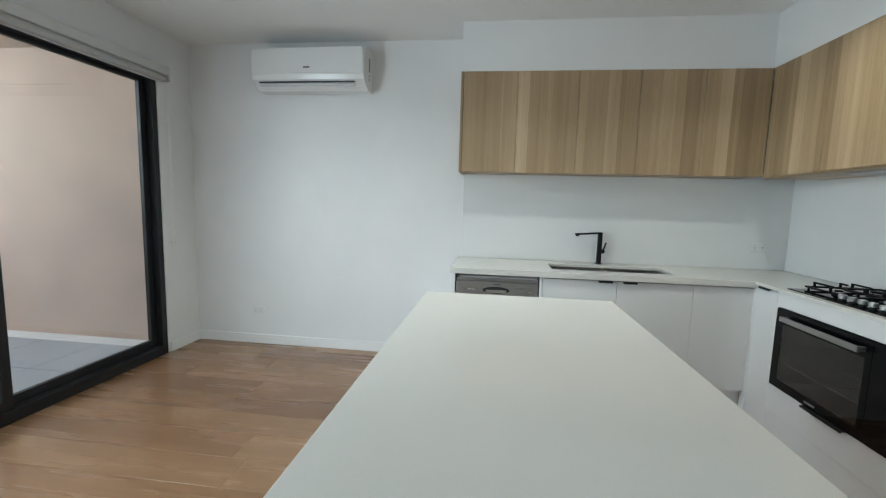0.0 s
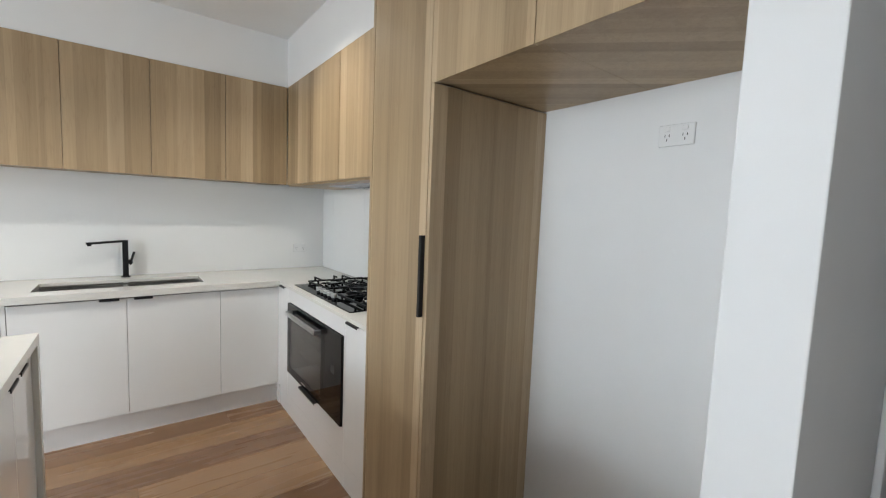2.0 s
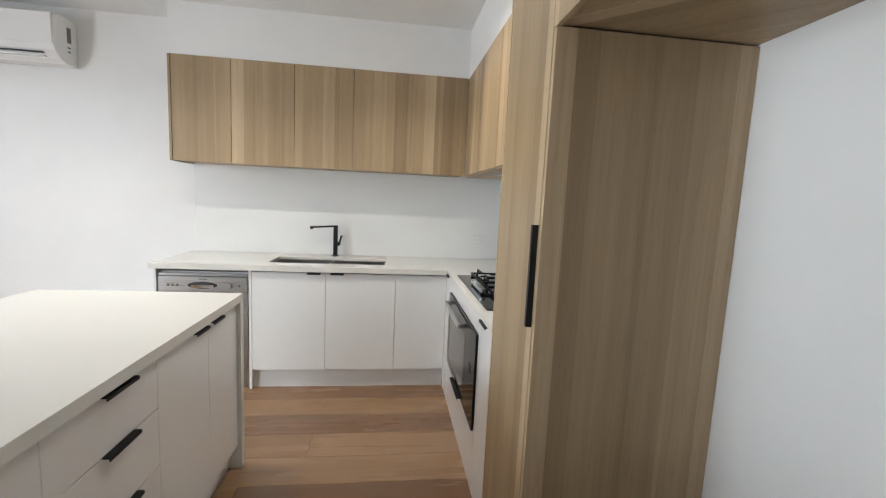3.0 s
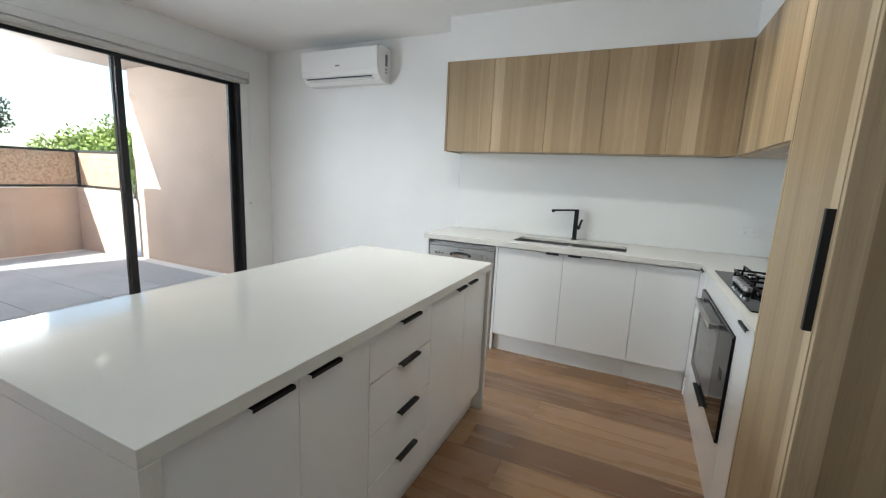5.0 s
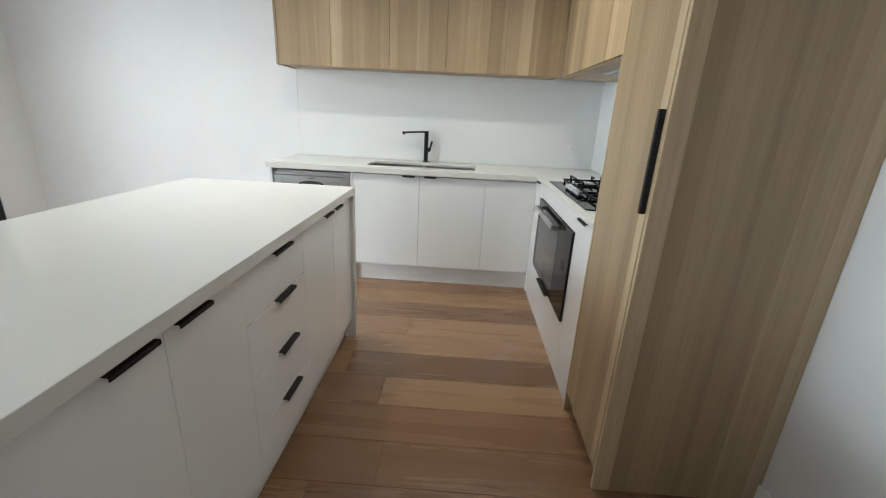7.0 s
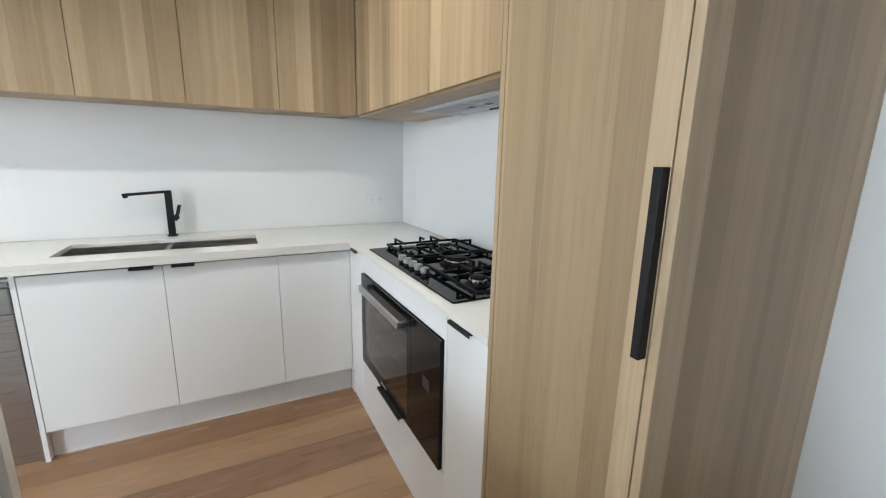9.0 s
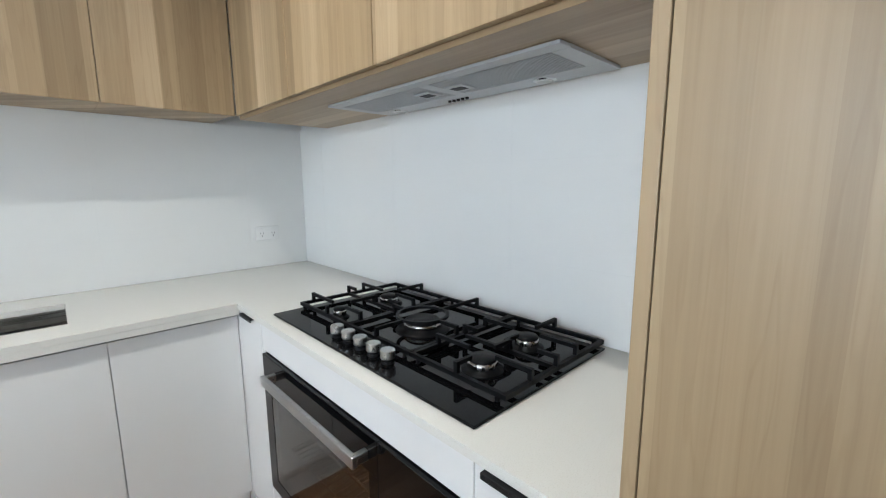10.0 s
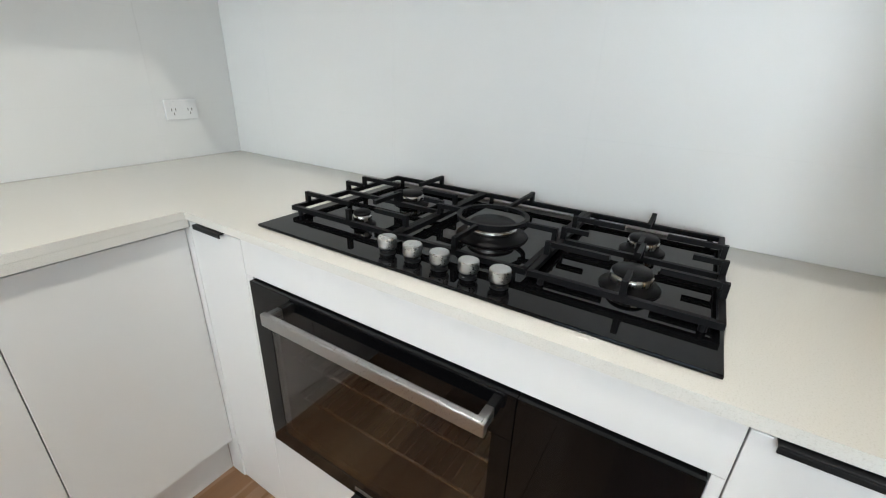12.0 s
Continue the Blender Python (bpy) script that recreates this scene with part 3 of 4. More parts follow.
def wall_unit_north(x0, x1):
    c = thing("wall_cabinet", ((x0 + x1) / 2, 3.8, UZ0), "oak-look wall cupboard with upright grain above the sink", "cabinet", "sink run wall cabinets")
    part("body", block(x0 + 0.0005, x1 - 0.0005, UFY + 0.021, NORTH - 0.002, UZ0 + 0.006, UZ1, r=0), OAK, c)
    part("door", block(x0 + 0.0015, x1 - 0.0015, UFY, UFY + 0.018, UZ0, UZ1), OAK, c)


for a, b in ((0.066, 0.478), (0.478, 0.930), (0.930, 1.367), (1.367, 1.812), (1.812, 2.25)):
    wall_unit_north(a, b)
c = thing("end_panel", (0.055, 3.8, UZ0), "oak-look end panel of the wall cupboards", "panel", "oak panels")
part("panel", block(0.046, 0.064, UFY - 0.002, NORTH - 0.002, UZ0 - 0.002, UZ1), OAK, c)


def wall_unit_east(y0, y1, depth0=None):
    c = thing("wall_cabinet", (2.5, (y0 + y1) / 2, UZ0), "oak-look wall cupboard with upright grain above the cooktop", "cabinet", "cooktop run wall cabinets")
    part("body", block(UFX + 0.021, EAST - 0.021, y0 + 0.0005, y1 - 0.0005, UZ0 + 0.006, UZ1, r=0), OAK, c)
    part("door", block(UFX, UFX + 0.018, y0 + 0.0015, min(y1, UFY - 0.003) - 0.0015, UZ0, UZ1), OAK, c)


for a, b in ((1.907, 2.12), (2.12, 2.61), (2.61, 3.10), (3.10, UFY + 0.018)):
    wall_unit_east(a, b)


c = thing("underside_panel", (2.47, 2.7, UZ0), "oak-look panel closing the underside of the wall cupboards", "panel", "oak panels")
part("panel", block(UFX + 0.020, EAST - 0.022, 1.908, UFY + 0.017, UZ0 - 0.012, UZ0 + 0.005, r=0.001), OAK_FLAT, c)


# ---- tall cupboard and fridge surround ----
TALL_X, TZ1 = 2.106, 2.45
TALL_Y0, TALL_Y1 = 1.437, 1.906   # outer faces of the pantry's two side panels


def tall_cabinet():
    c = thing("tall_cabinet", (2.4, 1.68, 0), "tall oak-look pantry cupboard with long black handle", "cabinet")
    part("body", block(TALL_X + 0.021, EAST - 0.004, TALL_Y0 + 0.036, TALL_Y1 - 0.020, 0.10, TZ1 - 0.002, r=0), INNER, c)
    part("side_panel", block(TALL_X - 0.001, EAST - 0.002, TALL_Y1 - 0.018, TALL_Y1, FLOOR_Z, TZ1), OAK, c)
    part("side_panel", block(TALL_X + 0.002, RECESS - 0.001, TALL_Y0, TALL_Y0 + 0.018, FLOOR_Z, 1.898), OAK, c)
    part("kick_board", block(TALL_X + 0.04, TALL_X + 0.056, TALL_Y0 + 0.019, TALL_Y1 - 0.019, FLOOR_Z, 0.098, r=0), OAK, c)
    d = part("door", block(TALL_X, TALL_X + 0.018, TALL_Y0 + 0.0195, TALL_Y1 - 0.0195, 0.07, TZ1), OAK, c)
    bm = bmesh.new()
    hy = TALL_Y0 + 0.024
    box(bm, TALL_X - 0.018, TALL_X + 0.012, hy - 0.0033, hy, 1.05, 1.356, 0.0008)
    box(bm, TALL_X - 0.018, TALL_X - 0.015, hy, hy + 0.0122, 1.05, 1.356, 0.0008)
    part("handle", bm, BLACK, d, "long black metal edge pull")


tall_cabinet()


def overhead(y0, y1):
    c = thing("overhead_cabinet", (2.4, (y0 + y1) / 2, 1.9), "oak-look overhead cupboard above the fridge space", "cabinet", "fridge overhead cabinets")
    part("body", block(TALL_X + 0.021, RECESS - 0.001, y0 + 0.0005, y1 - 0.0005, 1.906, TZ1, r=0), OAK, c)
    part("door", block(TALL_X, TALL_X + 0.018, y0 + 0.0015, y1 - 0.0015, 1.898, TZ1), OAK, c)


overhead(0.508, 0.985)
overhead(0.985, 1.4555)


# ---- range hood under the wall cupboards ----
def range_hood():
    h = thing("range_hood", (2.52, 2.63, UZ0), "grey slide-in range hood set under the oak cupboards", "range hood")
    x0, x1, y0, y1 = 2.385, 2.655, 2.18, 3.085
    z1 = UZ0 - 0.0125
    fa, fb = (2.645, 3.045), (2.225, 2.605)
    fx0, fx1 = 2.425, 2.575
    zb = z1 - 0.008
    for a, b in ((x0, fx0), (fx1, x1)):
        part("flange_rail", block(a, b, y0, y1, zb, z1, r=0.002), HOODGREY, h)
    for a, b in ((y0, fb[0]), (fb[1], fa[0]), (fa[1], y1)):
        part("flange_bar", block(fx0, fx1, a, b, zb, z1, r=0), HOODGREY, h)
    for a, b, latch in ((fa[0], fa[1], fa[0] + 0.045), (fb[0], fb[1], fb[1] - 0.045)):
        f = part("filter", block(fx0 + 0.001, fx1 - 0.001, a + 0.001, b - 0.001, z1 - 0.005, z1 - 0.001, r=0), HOODDARK, h, "grey aluminium mesh filter")
        bm = bmesh.new()
        n = 56
        for i in range(n):
            y = a + 0.006 + (b - a - 0.012) * i / (n - 1)
            bar(bm, (fx0 + 0.006, y, z1 - 0.0065), (fx1 - 0.006, y, z1 - 0.0065), 0.0028, 0.003)
        part("mesh", bm, HOODGREY, f)
        bm = block(2.475, 2.53, latch - 0.034, latch + 0.034, z1 - 0.0125, z1 - 0.008, r=0.001)
        l = part("latch", bm, HOODGREY, f)
        part("slot", block(2.487, 2.518, latch - 0.02, latch + 0.024, z1 - 0.0135, z1 - 0.0126, r=0), DARKSLOT, f)
    for y in (2.97, 2.36):
        bm = lathe(bmesh.new(), (2.615, y, zb - 0.003), [(0.026, 0), (0.03, 0.0028)])
        part("lamp_ring", bm, CHROME, h, smooth=False)
        part("lamp_lens", lathe(bmesh.new(), (2.615, y, zb - 0.0045), [(0.019, 0), (0.021, 0.0014)]), PLASTIC, h)
    for i in range(5):
        part("button", tube(bmesh.new(), (2.618, 2.64 + i * 0.019, zb - 0.003), 0.005, 0.006, 0.006, 12), BLACK, h)


range_hood()


# ---- gas cooktop ----
def cooktop():
    c = thing("gas_cooktop", (2.40, 2.63, TOP), "black glass five-burner gas cooktop with cast-iron trivets", "cooktop")
    x0, x1, y0, y1 = 2.146, 2.655, 2.178, 3.08
    zt = TOP + 0.007
    part("glass_plate", block(x0, x1, y0, y1, TOP + 0.0005, zt, r=0.002), BLACK_GLASS, c)
    burners = ((2.288, 2.892, 0.020), (2.495, 2.905, 0.031), (2.408, 2.62, 0.052), (2.330, 2.318, 0.033), (2.515, 2.325, 0.029))
    for x, y, r in burners:
        b = part("burner", lathe(bmesh.new(), (x, y, zt), [(r * 1.55, 0), (r * 1.5, 0.004), (r * 1.12, 0.006), (r * 1.08, 0.012)], 32), IRON, c, "black burner base", True)
        part("burner_ring", lathe(bmesh.new(), (x, y, zt + 0.012), [(r * 1.0, 0), (r * 1.06, 0.004), (r * 1.06, 0.011), (r * 0.95, 0.013)], 32), RING, b, "bright metal burner ring", True)
        part("burner_cap", lathe(bmesh.new(), (x, y, zt + 0.025), [(r * 1.0, 0), (r * 1.02, 0.004), (r * 0.9, 0.008), (0.004, 0.009)], 32), IRON, b, "black enamelled cap", True)
    # outer ring of the wok burner
    bm = bmesh.new()
    n, loop = 40, ((0.070, -0.004), (0.079, -0.004), (0.079, 0.004), (0.070, 0.004))
    rings = [[bm.verts.new((2.408 + r * math.cos(2 * math.pi * i / n), 2.62 + r * math.sin(2 * math.pi * i / n), zt + 0.044 + h)) for r, h in loop] for i in range(n)]
    for a, b in zip(rings, rings[1:] + rings[:1]):
        for k in range(4):
            bm.faces.new((a[k], a[(k + 1) % 4], b[(k + 1) % 4], b[k]))
    part("wok_ring", bm, IRON, c)

    def trivet(ya, yb, centres):
        xa, xb, zf, zu = 2.245, 2.648, zt + 0.016, zt + 0.042
        w = 0.010
        bm = bmesh.new()
        for y in (ya, yb):
            bar(bm, (xa, y, zf), (xb, y, zf), w, 0.011)
        for x in (xa, xb):
            bar(bm, (x, ya - w / 2, zf), (x, yb + w / 2, zf), w, 0.011)
        for cx, cy in centres:
            reach = 0.040 if len(centres) == 2 else 0.068
            ends = [((cx, ya), (cx, cy - reach)), ((cx, yb), (cx, cy + reach))]
            near = xa if cx < 2.42 else xb
            ends.append(((near, cy), (cx + math.copysign(reach, near - cx), cy)))
            if len(centres) == 1:
                ends.append(((xa if near == xb else xb, cy), (cx - math.copysign(reach, near - cx), cy)))
            for (sx, sy), (ex, ey) in ends:
                bar(bm, (sx, sy, zf - 0.004), (sx, sy, zu + 0.005), w, w)
                bar(bm, (sx, sy, zu), (ex, ey, zu), w * 0.8, 0.010)
        if len(centres) == 2:
            for y, s in ((ya, 1), (yb, -1)):
                bar(bm, (2.43, y, zf - 0.004), (2.43, y, zu + 0.005), w, w)
                bar(bm, (2.43, y, zu), (2.43, y + s * 0.05, zu), w * 0.8, 0.010)
            bar(bm, (2.43, ya, zf), (2.43, yb, zf), w, 0.010)
            for cx, cy in centres:
                bar(bm, (2.43, cy, zf), (2.43, cy, zu + 0.004), w, w)
                s = 1 if cx < 2.43 else -1
                bar(bm, (2.43, cy, zu), (cx + s * 0.042, cy, zu), w * 0.8, 0.010)
        for x in (xa, xb):
            for y in (ya + 0.02, yb - 0.02):
                tube(bm, (x, y, zt + 0.006), 0.006, 0.006, 0.012, 10)
        part("trivet", bm, IRON, c, "cast-iron pan support")

    trivet(2.768, 3.072, ((2.288, 2.892), (2.495, 2.905)))
    trivet(2.480, 2.757, ((2.408, 2.62),))
    trivet(2.186, 2.468, ((2.330, 2.318), (2.515, 2.325)))
    for i in range(5):
        y = 2.502 + i * 0.060
        k = part("knob", lathe(bmesh.new(), (2.195, y, zt), [(0.016, 0), (0.016, 0.004), (0.0135, 0.006), (0.0135, 0.012)], 24), BLACK, c, "black knob skirt")
        part("knob_cap", lathe(bmesh.new(), (2.195, y, zt + 0.012), [(0.017, 0), (0.0185, 0.003), (0.0185, 0.020), (0.017, 0.022), (0.004, 0.0225)], 24), KNOB, k, "brushed metal knob cap")


cooktop()


# ---- island ----
IX0, IX1, IY0, IY1 = 0.0, 0.945, 0.535, 2.463
IF = 0.925


def island_top():
    b = thing("island_benchtop", (0.47, 1.5, 0), "off-white engineered stone island top with waterfall ends", "benchtop")
    part("slab", block(IX0, IX1, IY0, IY1, 0.86, 0.90, r=0.0018), STONE, b)
    part("waterfall_end", block(IX0, IX1, IY0, IY0 + 0.04, FLOOR_Z, 0.8595, r=0.0018), STONE, b)
    part("waterfall_end", block(IX0, IX1, IY1 - 0.04, IY1, FLOOR_Z, 0.8595, r=0.0018), STONE, b)


island_top()


def island_unit(y0, y1, name, label, fronts):
    c = thing(name, (0.6, (y0 + y1) / 2, 0), label, "cabinet", "island cabinets")
    part("body", block(0.302, IF - 0.02, y0 + 0.001, y1 - 0.001, 0.10, 0.857, r=0), INNER, c)
    part("kick_board", block(IF - 0.065, IF - 0.049, y0, y1, FLOOR_Z, 0.098, r=0), WHITE, c)
    for z0, z1, h in fronts:
        d = part("drawer_front" if len(fronts) > 1 else "door", block(IF - 0.018, IF, y0 + GAP * 0.7, y1 - GAP * 0.7, z0, z1 - 0.004, r=0.0012), WHITE, c)
        lip_handle(d, "+x", h[0], h[1], IF, z1 - 0.0035, 0.020)


FULL = (0.10, 0.852)
island_unit(0.577, 0.935, "base_cabinet", "white gloss island cupboard", [(*FULL, (0.775, 0.905))])
island_unit(0.935, 1.255, "base_cabinet", "white gloss island cupboard", [(*FULL, (0.965, 1.09))])
island_unit(1.255, 1.715, "drawer_cabinet", "white gloss island unit of four drawers", [(a, b, (1.445, 1.59)) for a, b in ((0.10, 0.277), (0.277, 0.478), (0.478, 0.68), (0.68, 0.852))])
island_unit(1.715, 2.10, "base_cabinet", "white gloss island cupboard", [(*FULL, (1.965, 2.08))])
island_unit(2.10, 2.421, "base_cabinet", "white gloss island cupboard", [(*FULL, (2.12, 2.235))])
c = thing("island_back_panel", (0.29, 1.5, 0), "white gloss back panel under the island overhang", "panel")
part("panel", block(0.282, 0.30, IY0 + 0.041, IY1 - 0.041, FLOOR_Z, 0.859), WHITE, c)


# ---- air conditioner ----
def air_conditioner():
    a = thing("air_conditioner", (-1.23, NORTH, 2.27), "white wall-mounted split-system air conditioner near the ceiling", "air conditioner")
    x0, x1 = -1.748, -0.765
    profile = [(NORTH - 0.001, 2.28), (NORTH - 0.001, 2.612), (3.80, 2.618), (3.752, 2.605), (3.742, 2.575), (3.738, 2.385), (3.748, 2.35), (3.80, 2.30), (3.86, 2.28)]
    bm = bmesh.new()
    l = [bm.verts.new((x0, y, z)) for y, z in profile]
    r = [bm.verts.new((x1, y, z)) for y, z in profile]
    n = len(profile)
    for i in range(n):
        bm.faces.new((l[i], l[(i + 1) % n], r[(i + 1) % n], r[i]))
    bm.faces.new(l)
    bm.faces.new(r[::-1])
    bmesh.ops.bevel(bm, geom=list(bm.edges), offset=0.004, segments=2, affect="EDGES", profile=0.5)
    part("body", bm, PLASTIC, a)
    part("front_panel", block(x0 + 0.006, x1 - 0.008, 3.731, 3.7375, 2.388, 2.60, r=0.003), PLASTIC, a)
    bm = bmesh.new()
    bar(bm, (x0 + 0.06, 3.7585, 2.330), (x1 - 0.085, 3.7585, 2.330), 0.014, 0.008)
    part("air_slot", bm, DARKSLOT, a, "dark air outlet slot")
    bm = bmesh.new()
    bar(bm, (x0 + 0.06, 3.775, 2.308), (x1 - 0.085, 3.775, 2.308), 0.03, 0.008)
    part("louvre", bm, PLASTIC, a)
    part("maker_mark", block(-1.285, -1.23, 3.7298, 3.7308, 2.435, 2.448, r=0), GREYMARK, a)
    part("side_label", block(x1 + 0.0002, x1 + 0.0012, 3.865, 3.905, 2.44, 2.55, r=0), GREYMARK, a, "grey rating label")
    for z in (2.40, 2.37):
        part("side_mark", block(x1 + 0.0002, x1 + 0.0012, 3.865, 3.895, z, z + 0.012, r=0), GREYMARK, a)

    a.location.z += 0.014


air_conditioner()


# ---- power points ----
def power_point(centre, face, label):
    """face: 'y' looks to -y, 'x' looks to -x. A double outlet, 117 by 72 mm."""
    x, y, z = centre
    p = thing("power_point", centre, label, "power point", "power points")

    def slab(u0, u1, z0, z1, d0, d1, r=0.0):
        if face == "y":
            return block(x + u0, x + u1, y - d1, y - d0, z + z0, z + z1, r=r)
        return block(x - d1, x - d0, y - u1, y - u0, z + z0, z + z1, r=r)

    plate = part("plate", slab(-0.0585, 0.0585, -0.036, 0.036, 0.0005, 0.010, 0.003), PLASTIC, p)
    for s in (-0.029, 0.029):
        part("switch", slab(s - 0.009, s + 0.009, 0.013, 0.027, 0.010, 0.0135, 0.001), PLASTIC, plate)
        for dx, dz in ((-0.007, 0.0), (0.007, 0.0), (0.0, -0.014)):
            part("slot", slab(s + dx - 0.0012, s + dx + 0.0012, dz - 0.005, dz + 0.004, 0.010, 0.0104), DARKSLOT, plate)


power_point((2.465, NORTH - 0.0215, 1.08), "y", "white double power point on the splashback")
power_point((-1.87, NORTH, 0.30), "y", "white double power point above the skirting")
power_point((RECESS, 0.875, 1.735), "x", "white double power point high in the fridge space")


# ---- ceiling downlights ----
def downlight(x, y, z, watts, label):
    d = thing("downlight", (x, y, z), label, "downlight", "downlights")
    part("trim_ring", lathe(bmesh.new(), (x, y, z - 0.006), [(0.040, 0.002), (0.045, 0), (0.052, 0.004), (0.053, 0.006)]), PLASTIC, d, smooth=False)
    part("diffuser", lathe(bmesh.new(), (x, y, z - 0.0075), [(0.036, 0), (0.038, 0.0035)]), LAMPFACE, d, "glowing round diffuser")
    beam = area_lamp("downlight_beam", look((x, y, z - 0.012), (x, y + 0.0001, 0)), 0.075, 0.075, watts, (1.0, 0.96, 0.90), "DISK")
    beam.data.spread = radians(120)


for x, y in ((1.75, 2.58), (0.3, 2.58), (-1.2, 2.58)):
    downlight(x, y, CEIL, DOWNLIGHT, "small round white recessed ceiling downlight")


# ---- balcony and beyond ----
structure("balcony_floor", block(-6.65, -2.645, -4.0, 4.15, -0.20, -0.065, r=0), GROUT, "grey paved balcony floor", "balcony floor")
bm = bmesh.new()
box(bm, -5.25, -2.641, 3.90, 4.15, -0.064, 2.72)
structure("wall_balcony", bm, RENDER, "tan cement-rendered side wall of the balcony", "wall")
bm = bmesh.new()
box(bm, -6.65, -6.5, -4.0, 3.70, -0.064, 0.95)
box(bm, -6.65, -5.25, 3.70, 3.85, -0.064, 0.95)
structure("wall_parapet", bm, RENDER, "tan cement-rendered balcony parapet", "parapet")
# unseen wall, added to keep the sun off the balcony floor and side wall
structure("wall_balcony_shade_caster", block(-5.83, -2.701, 1.20, 1.35, -0.064, 2.719, r=0), RENDER, "tan cement-rendered wall, added unseen to shade the balcony", "wall")
structure("wall_balcony_south", block(-6.65, -2.641, -4.15, -4.0, -0.2, 2.72, r=0), RENDER, "tan rendered wall closing the balcony", "wall")
structure("balcony_soffit", block(-5.42, -2.641, -4.15, 4.15, 2.72, 2.95, r=0.004), SOFFIT, "pale rendered balcony soffit overhead", "soffit")
structure("wall_outside", block(-2.70, -2.641, -4.0, -2.201, -0.04, 2.72, r=0), RENDER, "tan rendered outer wall beside the sliding door", "wall")
for x, y in ((-3.77, 2.59), (-3.77, 0.4)):
    downlight(x, y, 2.72, 0.03, "small round downlight in the balcony soffit")


def mesh_screen_material():
    m = material("screen_sheet", (0.42, 0.30, 0.18), 0.6)
    p = scaled_position(m, (1, 1, 1))
    n = noise_of(m, p, 38, 3, 0.7)
    big = noise_of(m, p, 1.2, 2)
    c = ramp(m, n, [(0.36, (0.22, 0.13, 0.08)), (0.5, (0.66, 0.52, 0.36)), (0.65, (0.80, 0.72, 0.56))])
    c = mix_color(m, 0.3, c, ramp(m, big, [(0.4, (0.50, 0.42, 0.28)), (0.6, (0.55, 0.25, 0.15))]))
    link(m, c, bsdf(m).inputs["Base Color"])
    bsdf(m).inputs["Transmission Weight"].default_value = 0.45
    bsdf(m).inputs["Roughness"].default_value = 0.5
    return m


SCREEN = mesh_screen_material()


def privacy_screen(points, name_label):
    s = thing("privacy_screen", (*points[0], 0.95), name_label, "screen", "balcony screens")
    (ax, ay), (bx, by) = points
    n = max(1, round(math.hypot(bx - ax, by - ay) / 1.6))
    for z in (0.975, 1.52):
        bm = bar(bmesh.new(), (ax, ay, z), (bx, by, z), 0.04, 0.035)
        part("rail", bm, ALU, s)
    for i in range(n + 1):
        x, y = ax + (bx - ax) * i / n, ay + (by - ay) * i / n
        part("post", block(x - 0.022, x + 0.022, y - 0.022, y + 0.022, 0.951, 1.55, r=0.002), ALU, s)
    for i in range(n):
        p, q = [(ax + (bx - ax) * k / n, ay + (by - ay) * k / n) for k in (i, i + 1)]
        d = (Vector(q) - Vector(p)).normalized() * 0.024
        bm = bar(bmesh.new(), (p[0] + d.x, p[1] + d.y, 1.2475), (q[0] - d.x, q[1] - d.y, 1.2475), 0.008, 0.508)
        part("sheet", bm, SCREEN, s, "mottled tan translucent sheet")


privacy_screen(((-6.57, 3.77), (-6.57, -3.9)), "dark framed privacy screen on the front parapet")
privacy_screen(((-6.54, 3.775), (-5.28, 3.775)), "short dark framed privacy screen on the side parapet")


def leaf_material(name, a, b):
    m = material(name, a, 0.55)
    g = m.node_tree.nodes.new("ShaderNodeNewGeometry")
    link(m, ramp(m, g.outputs["Random Per Island"], [(0.0, a), (1.0, b)]), bsdf(m).inputs["Base Color"])
    return m


LEAF = leaf_material("leaf_green", (0.07, 0.12, 0.015), (0.22, 0.28, 0.05))
LEAF_DARK = leaf_material("leaf_dark", (0.03, 0.06, 0.03), (0.07, 0.10, 0.05))
BARK = render_coat("bark", (0.14, 0.10, 0.07))


def tree(x, y, ground, height, spread, leaf, seed, label, tall=1.0):
    rng = random.Random(seed)
    t = thing("tree", (x, y, ground), label, "tree", "trees beyond the balcony")
    bm = bmesh.new()
    top = height * 0.55
    tube(bm, (x, y, ground + top / 2), 0.22, 0.12, top, 10)
    tips = []
    for i in range(9):
        a = 2.4 * i + rng.random()
        reach = spread * (0.35 + 0.5 * rng.random())
        start = Vector((x, y, ground + top * (0.55 + 0.05 * i)))
        end = Vector((x + reach * math.cos(a), y + reach * math.sin(a), ground + height * (0.6 + 0.3 * rng.random())))
        bar(bm, start, end, 0.07, 0.07)
        tips.append(end)
    part("trunk", bm, BARK, t)
    verts, faces = [], []
    clumps = []
    for i in range(70):
        a, r = rng.random() * 6.283, spread * math.sqrt(rng.random())
        zc = height * (0.62 + 0.36 * rng.random() * (1 - 0.6 * (r / spread) ** 2)) * 1.0
        clumps.append((x + r * math.cos(a), y + r * math.sin(a), ground + zc, spread * (0.13 + 0.13 * rng.random())))
    for cx, cy, cz, cr in clumps:
        for _ in range(260):
            d = Vector((rng.gauss(0, 1), rng.gauss(0, 1), rng.gauss(0, 0.75) * tall))
            d = d.normalized() * cr * (rng.random() ** 0.4)
            c = Vector((cx, cy, cz)) + d
            s = 0.05 + 0.05 * rng.random()
            u = Vector((rng.gauss(0, 1), rng.gauss(0, 1), rng.gauss(0, 1))).normalized() * s
            w = u.orthogonal().normalized() * s * 0.5
            k = len(verts)
            verts += [c - u, c + w, c + u, c - w]
            faces.append((k, k + 1, k + 2, k + 3))
    me = bpy.data.meshes.new("crown")
    at = Vector((x, y, ground))
    me.from_pydata([v - at for v in verts], [], faces)
    me.materials.append(leaf)
    ob = new("crown", me)
    ob.parent = t


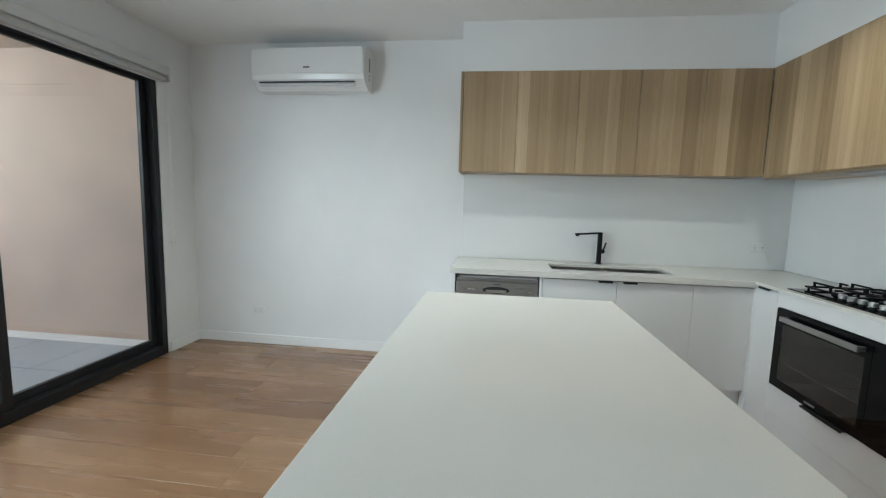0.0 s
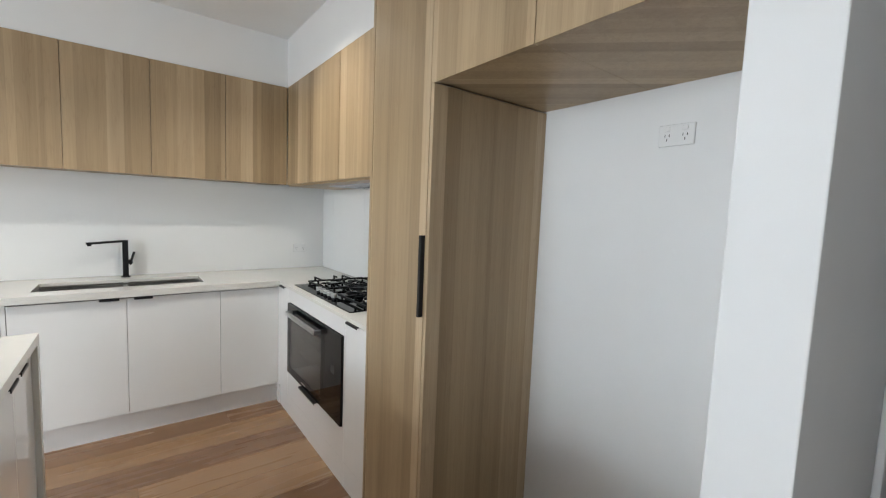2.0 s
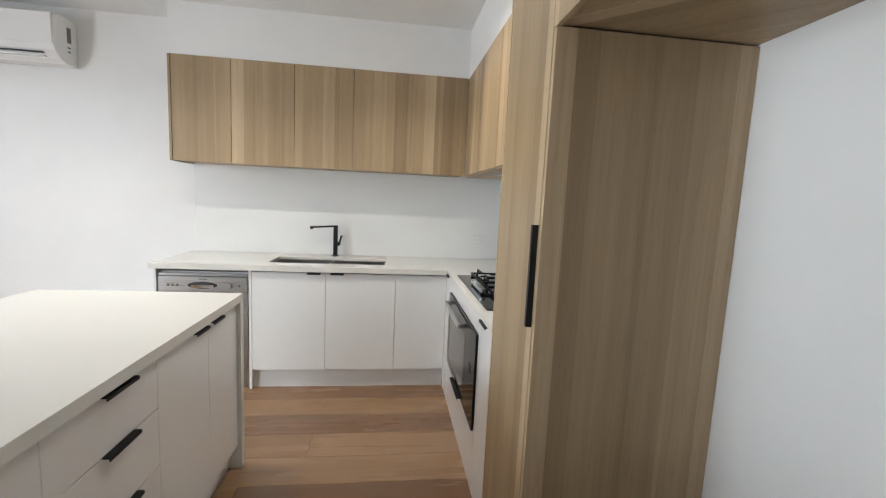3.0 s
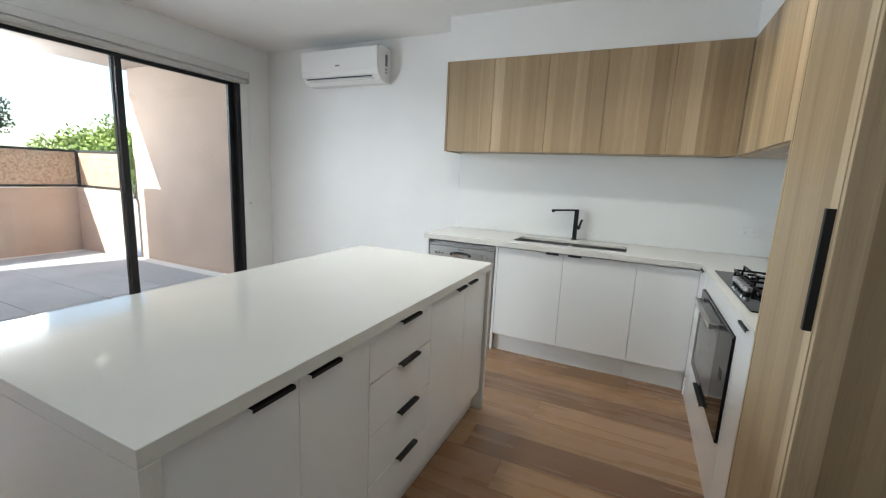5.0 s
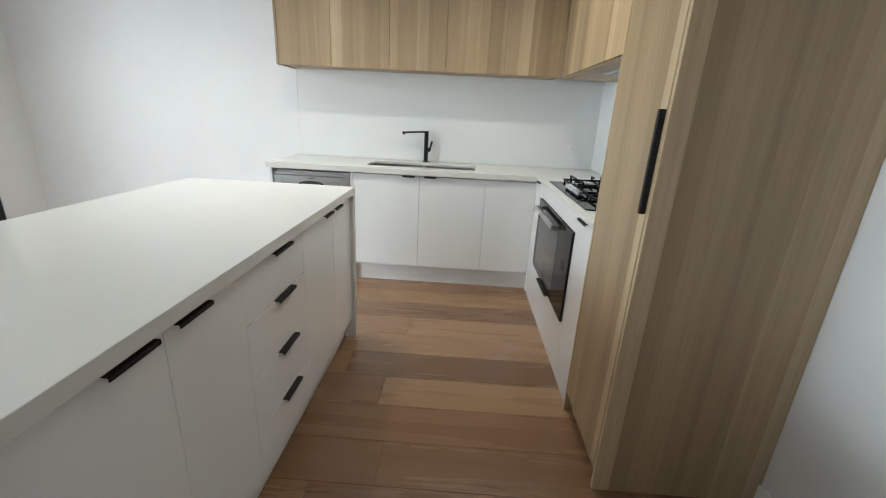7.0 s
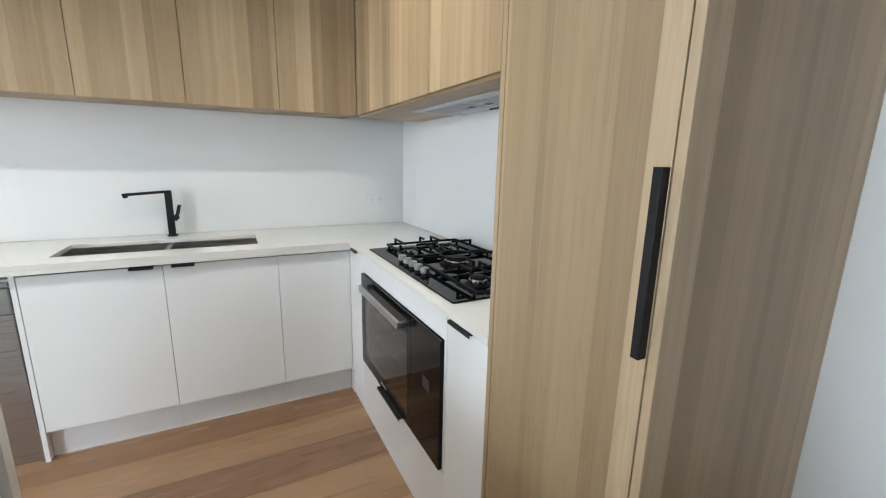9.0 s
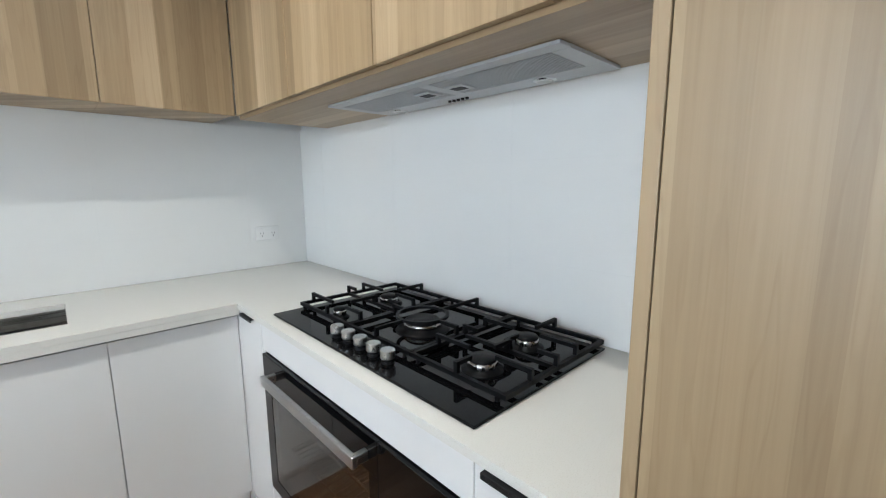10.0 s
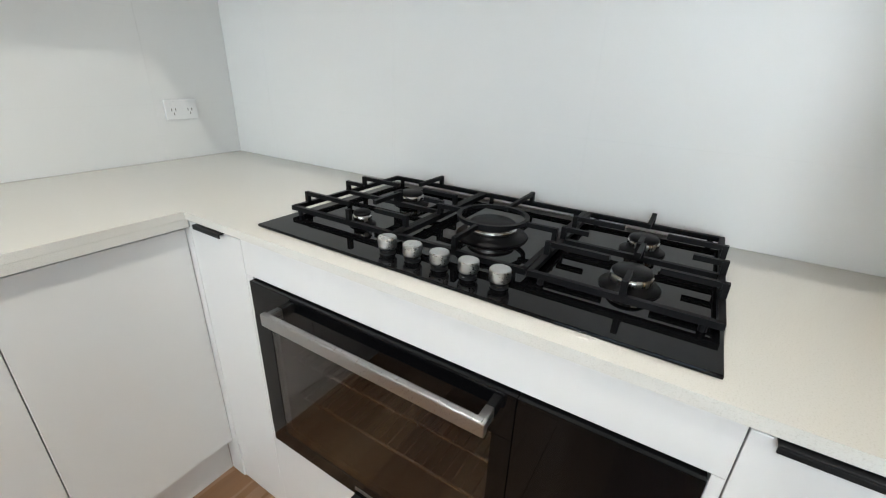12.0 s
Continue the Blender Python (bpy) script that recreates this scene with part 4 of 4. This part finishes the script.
structure("ground", block(-400, 400, -400, 400, -3.3, -3.2, r=0), PAVER, "grey ground far below the balcony", "ground")
tree(-17.5, 9.4, -3.2, 6.0, 2.6, LEAF, 3, "leafy bright green garden tree beyond the balcony")
tree(-21.0, 12.6, -3.2, 6.1, 2.2, LEAF, 5, "leafy bright green garden tree beyond the balcony")
tree(-24.0, 6.9, -3.2, 9.5, 2.0, LEAF_DARK, 8, "tall dark green tree beyond the balcony", 1.5)

# ---- pieces: pavers, splashback tiles, floor planks ----
def unit_piece(name, lx, ly, lz, mat, r):
    bm = box(bmesh.new(), 0, lx, 0, ly, 0, lz, 0)
    if r:
        edges = [e for e in bm.edges if all(v.co.z > lz / 2 for v in e.verts)]
        bmesh.ops.bevel(bm, geom=edges, offset=r, segments=1, affect="EDGES")
    return finish(name, bm, mat)


def piece(name, me, at, parent):
    ob = new(name, me)
    ob.location = at
    ob.parent = parent
    return ob


paver_mesh = unit_piece("paver", 0.594, 0.594, 0.02, PAVER, 0.002)
balcony = bpy.data.objects["balcony_floor"]
for i in range(6):
    for j in range(13):
        piece("paver", paver_mesh, (-2.71 - 0.6 * (i + 1) + 0.003, 3.69 - 0.6 * (j + 1), -0.0645), balcony)

# splashback: sheets of large format tile, 600 by 300, joints hardly seen
SZ0 = TOP + 0.001
structure("splash_backing_north", block(0.07, 2.6795, NORTH - 0.0198, NORTH - 0.001, SZ0, UZ0 + 0.005, r=0), GROUT, "off-white tiled splashback behind the sink", "splashback")
structure("splash_backing_east", block(EAST - 0.0198, EAST - 0.001, 1.907, NORTH - 0.02, SZ0, UZ0 + 0.005, r=0), GROUT, "off-white tiled splashback behind the cooktop", "splashback")
structure("trim_splash_edge", block(0.060, 0.0695, NORTH - 0.0215, NORTH - 0.001, SZ0, UZ0 - 0.003, r=0.001), TRIM, "white edge strip at the end of the splashback", "edge strip")
rows = ((SZ0, 1.1), (1.1, 1.4), (1.4, UZ0 + 0.005))


def tiles_along(parent, start, stop, offset, put):
    for k, (z0, z1) in enumerate(rows):
        u = start
        edges = [start]
        v = offset
        while v < stop - 0.02:
            if v > start + 0.02:
                edges.append(v)
            v += 0.6
        edges.append(stop)
        for a, b in zip(edges, edges[1:]):
            put(a + 0.0006, b - 0.0006, z0 + 0.0006, z1 - 0.0006, parent)


def tile_north(a, b, z0, z1, parent):
    me = finish("tile", block(a, b, NORTH - 0.0206, NORTH - 0.0199, z0, z1, r=0.0002), TILE)
    piece("tile", me, (0, 0, 0), parent)


def tile_east(a, b, z0, z1, parent):
    me = finish("tile", block(EAST - 0.0206, EAST - 0.0199, a, b, z0, z1, r=0.0002), TILE)
    piece("tile", me, (0, 0, 0), parent)


tiles_along(bpy.data.objects["splash_backing_north"], 0.07, 2.679, 0.58, tile_north)
tiles_along(bpy.data.objects["splash_backing_east"], 1.907, NORTH - 0.021, 1.912, tile_east)

# floor planks, 225 mm wide, up to 1.9 m long, staggered
PLANK, LENGTH = 0.225, 1.9
rng = random.Random(11)
plank_meshes = {}
y = 0.25 + PLANK * math.floor((SOUTH - 0.25) / PLANK)
while y < NORTH:
    a = y + 0.0006
    b = min(y + PLANK - 0.0006, NORTH - 0.001)
    end = 5.0 if -0.77 <= a and b <= 0.37 else 2.70
    x = -2.499 - rng.random() * LENGTH * 0.9
    while x < end:
        x0, x1 = max(x, -2.499), min(x + LENGTH, end)
        if x1 - x0 > 0.05 and a > SOUTH:
            key = (round(x1 - x0, 3), round(b - a, 4))
            if key not in plank_meshes:
                plank_meshes[key] = unit_piece("plank", key[0] - 0.0012, key[1], 0.0055, FLOOR, 0.0008)
            piece("plank", plank_meshes[key], (x0 + 0.0006, a, FLOOR_Z - 0.0055), floor)
        x += LENGTH
    y += PLANK
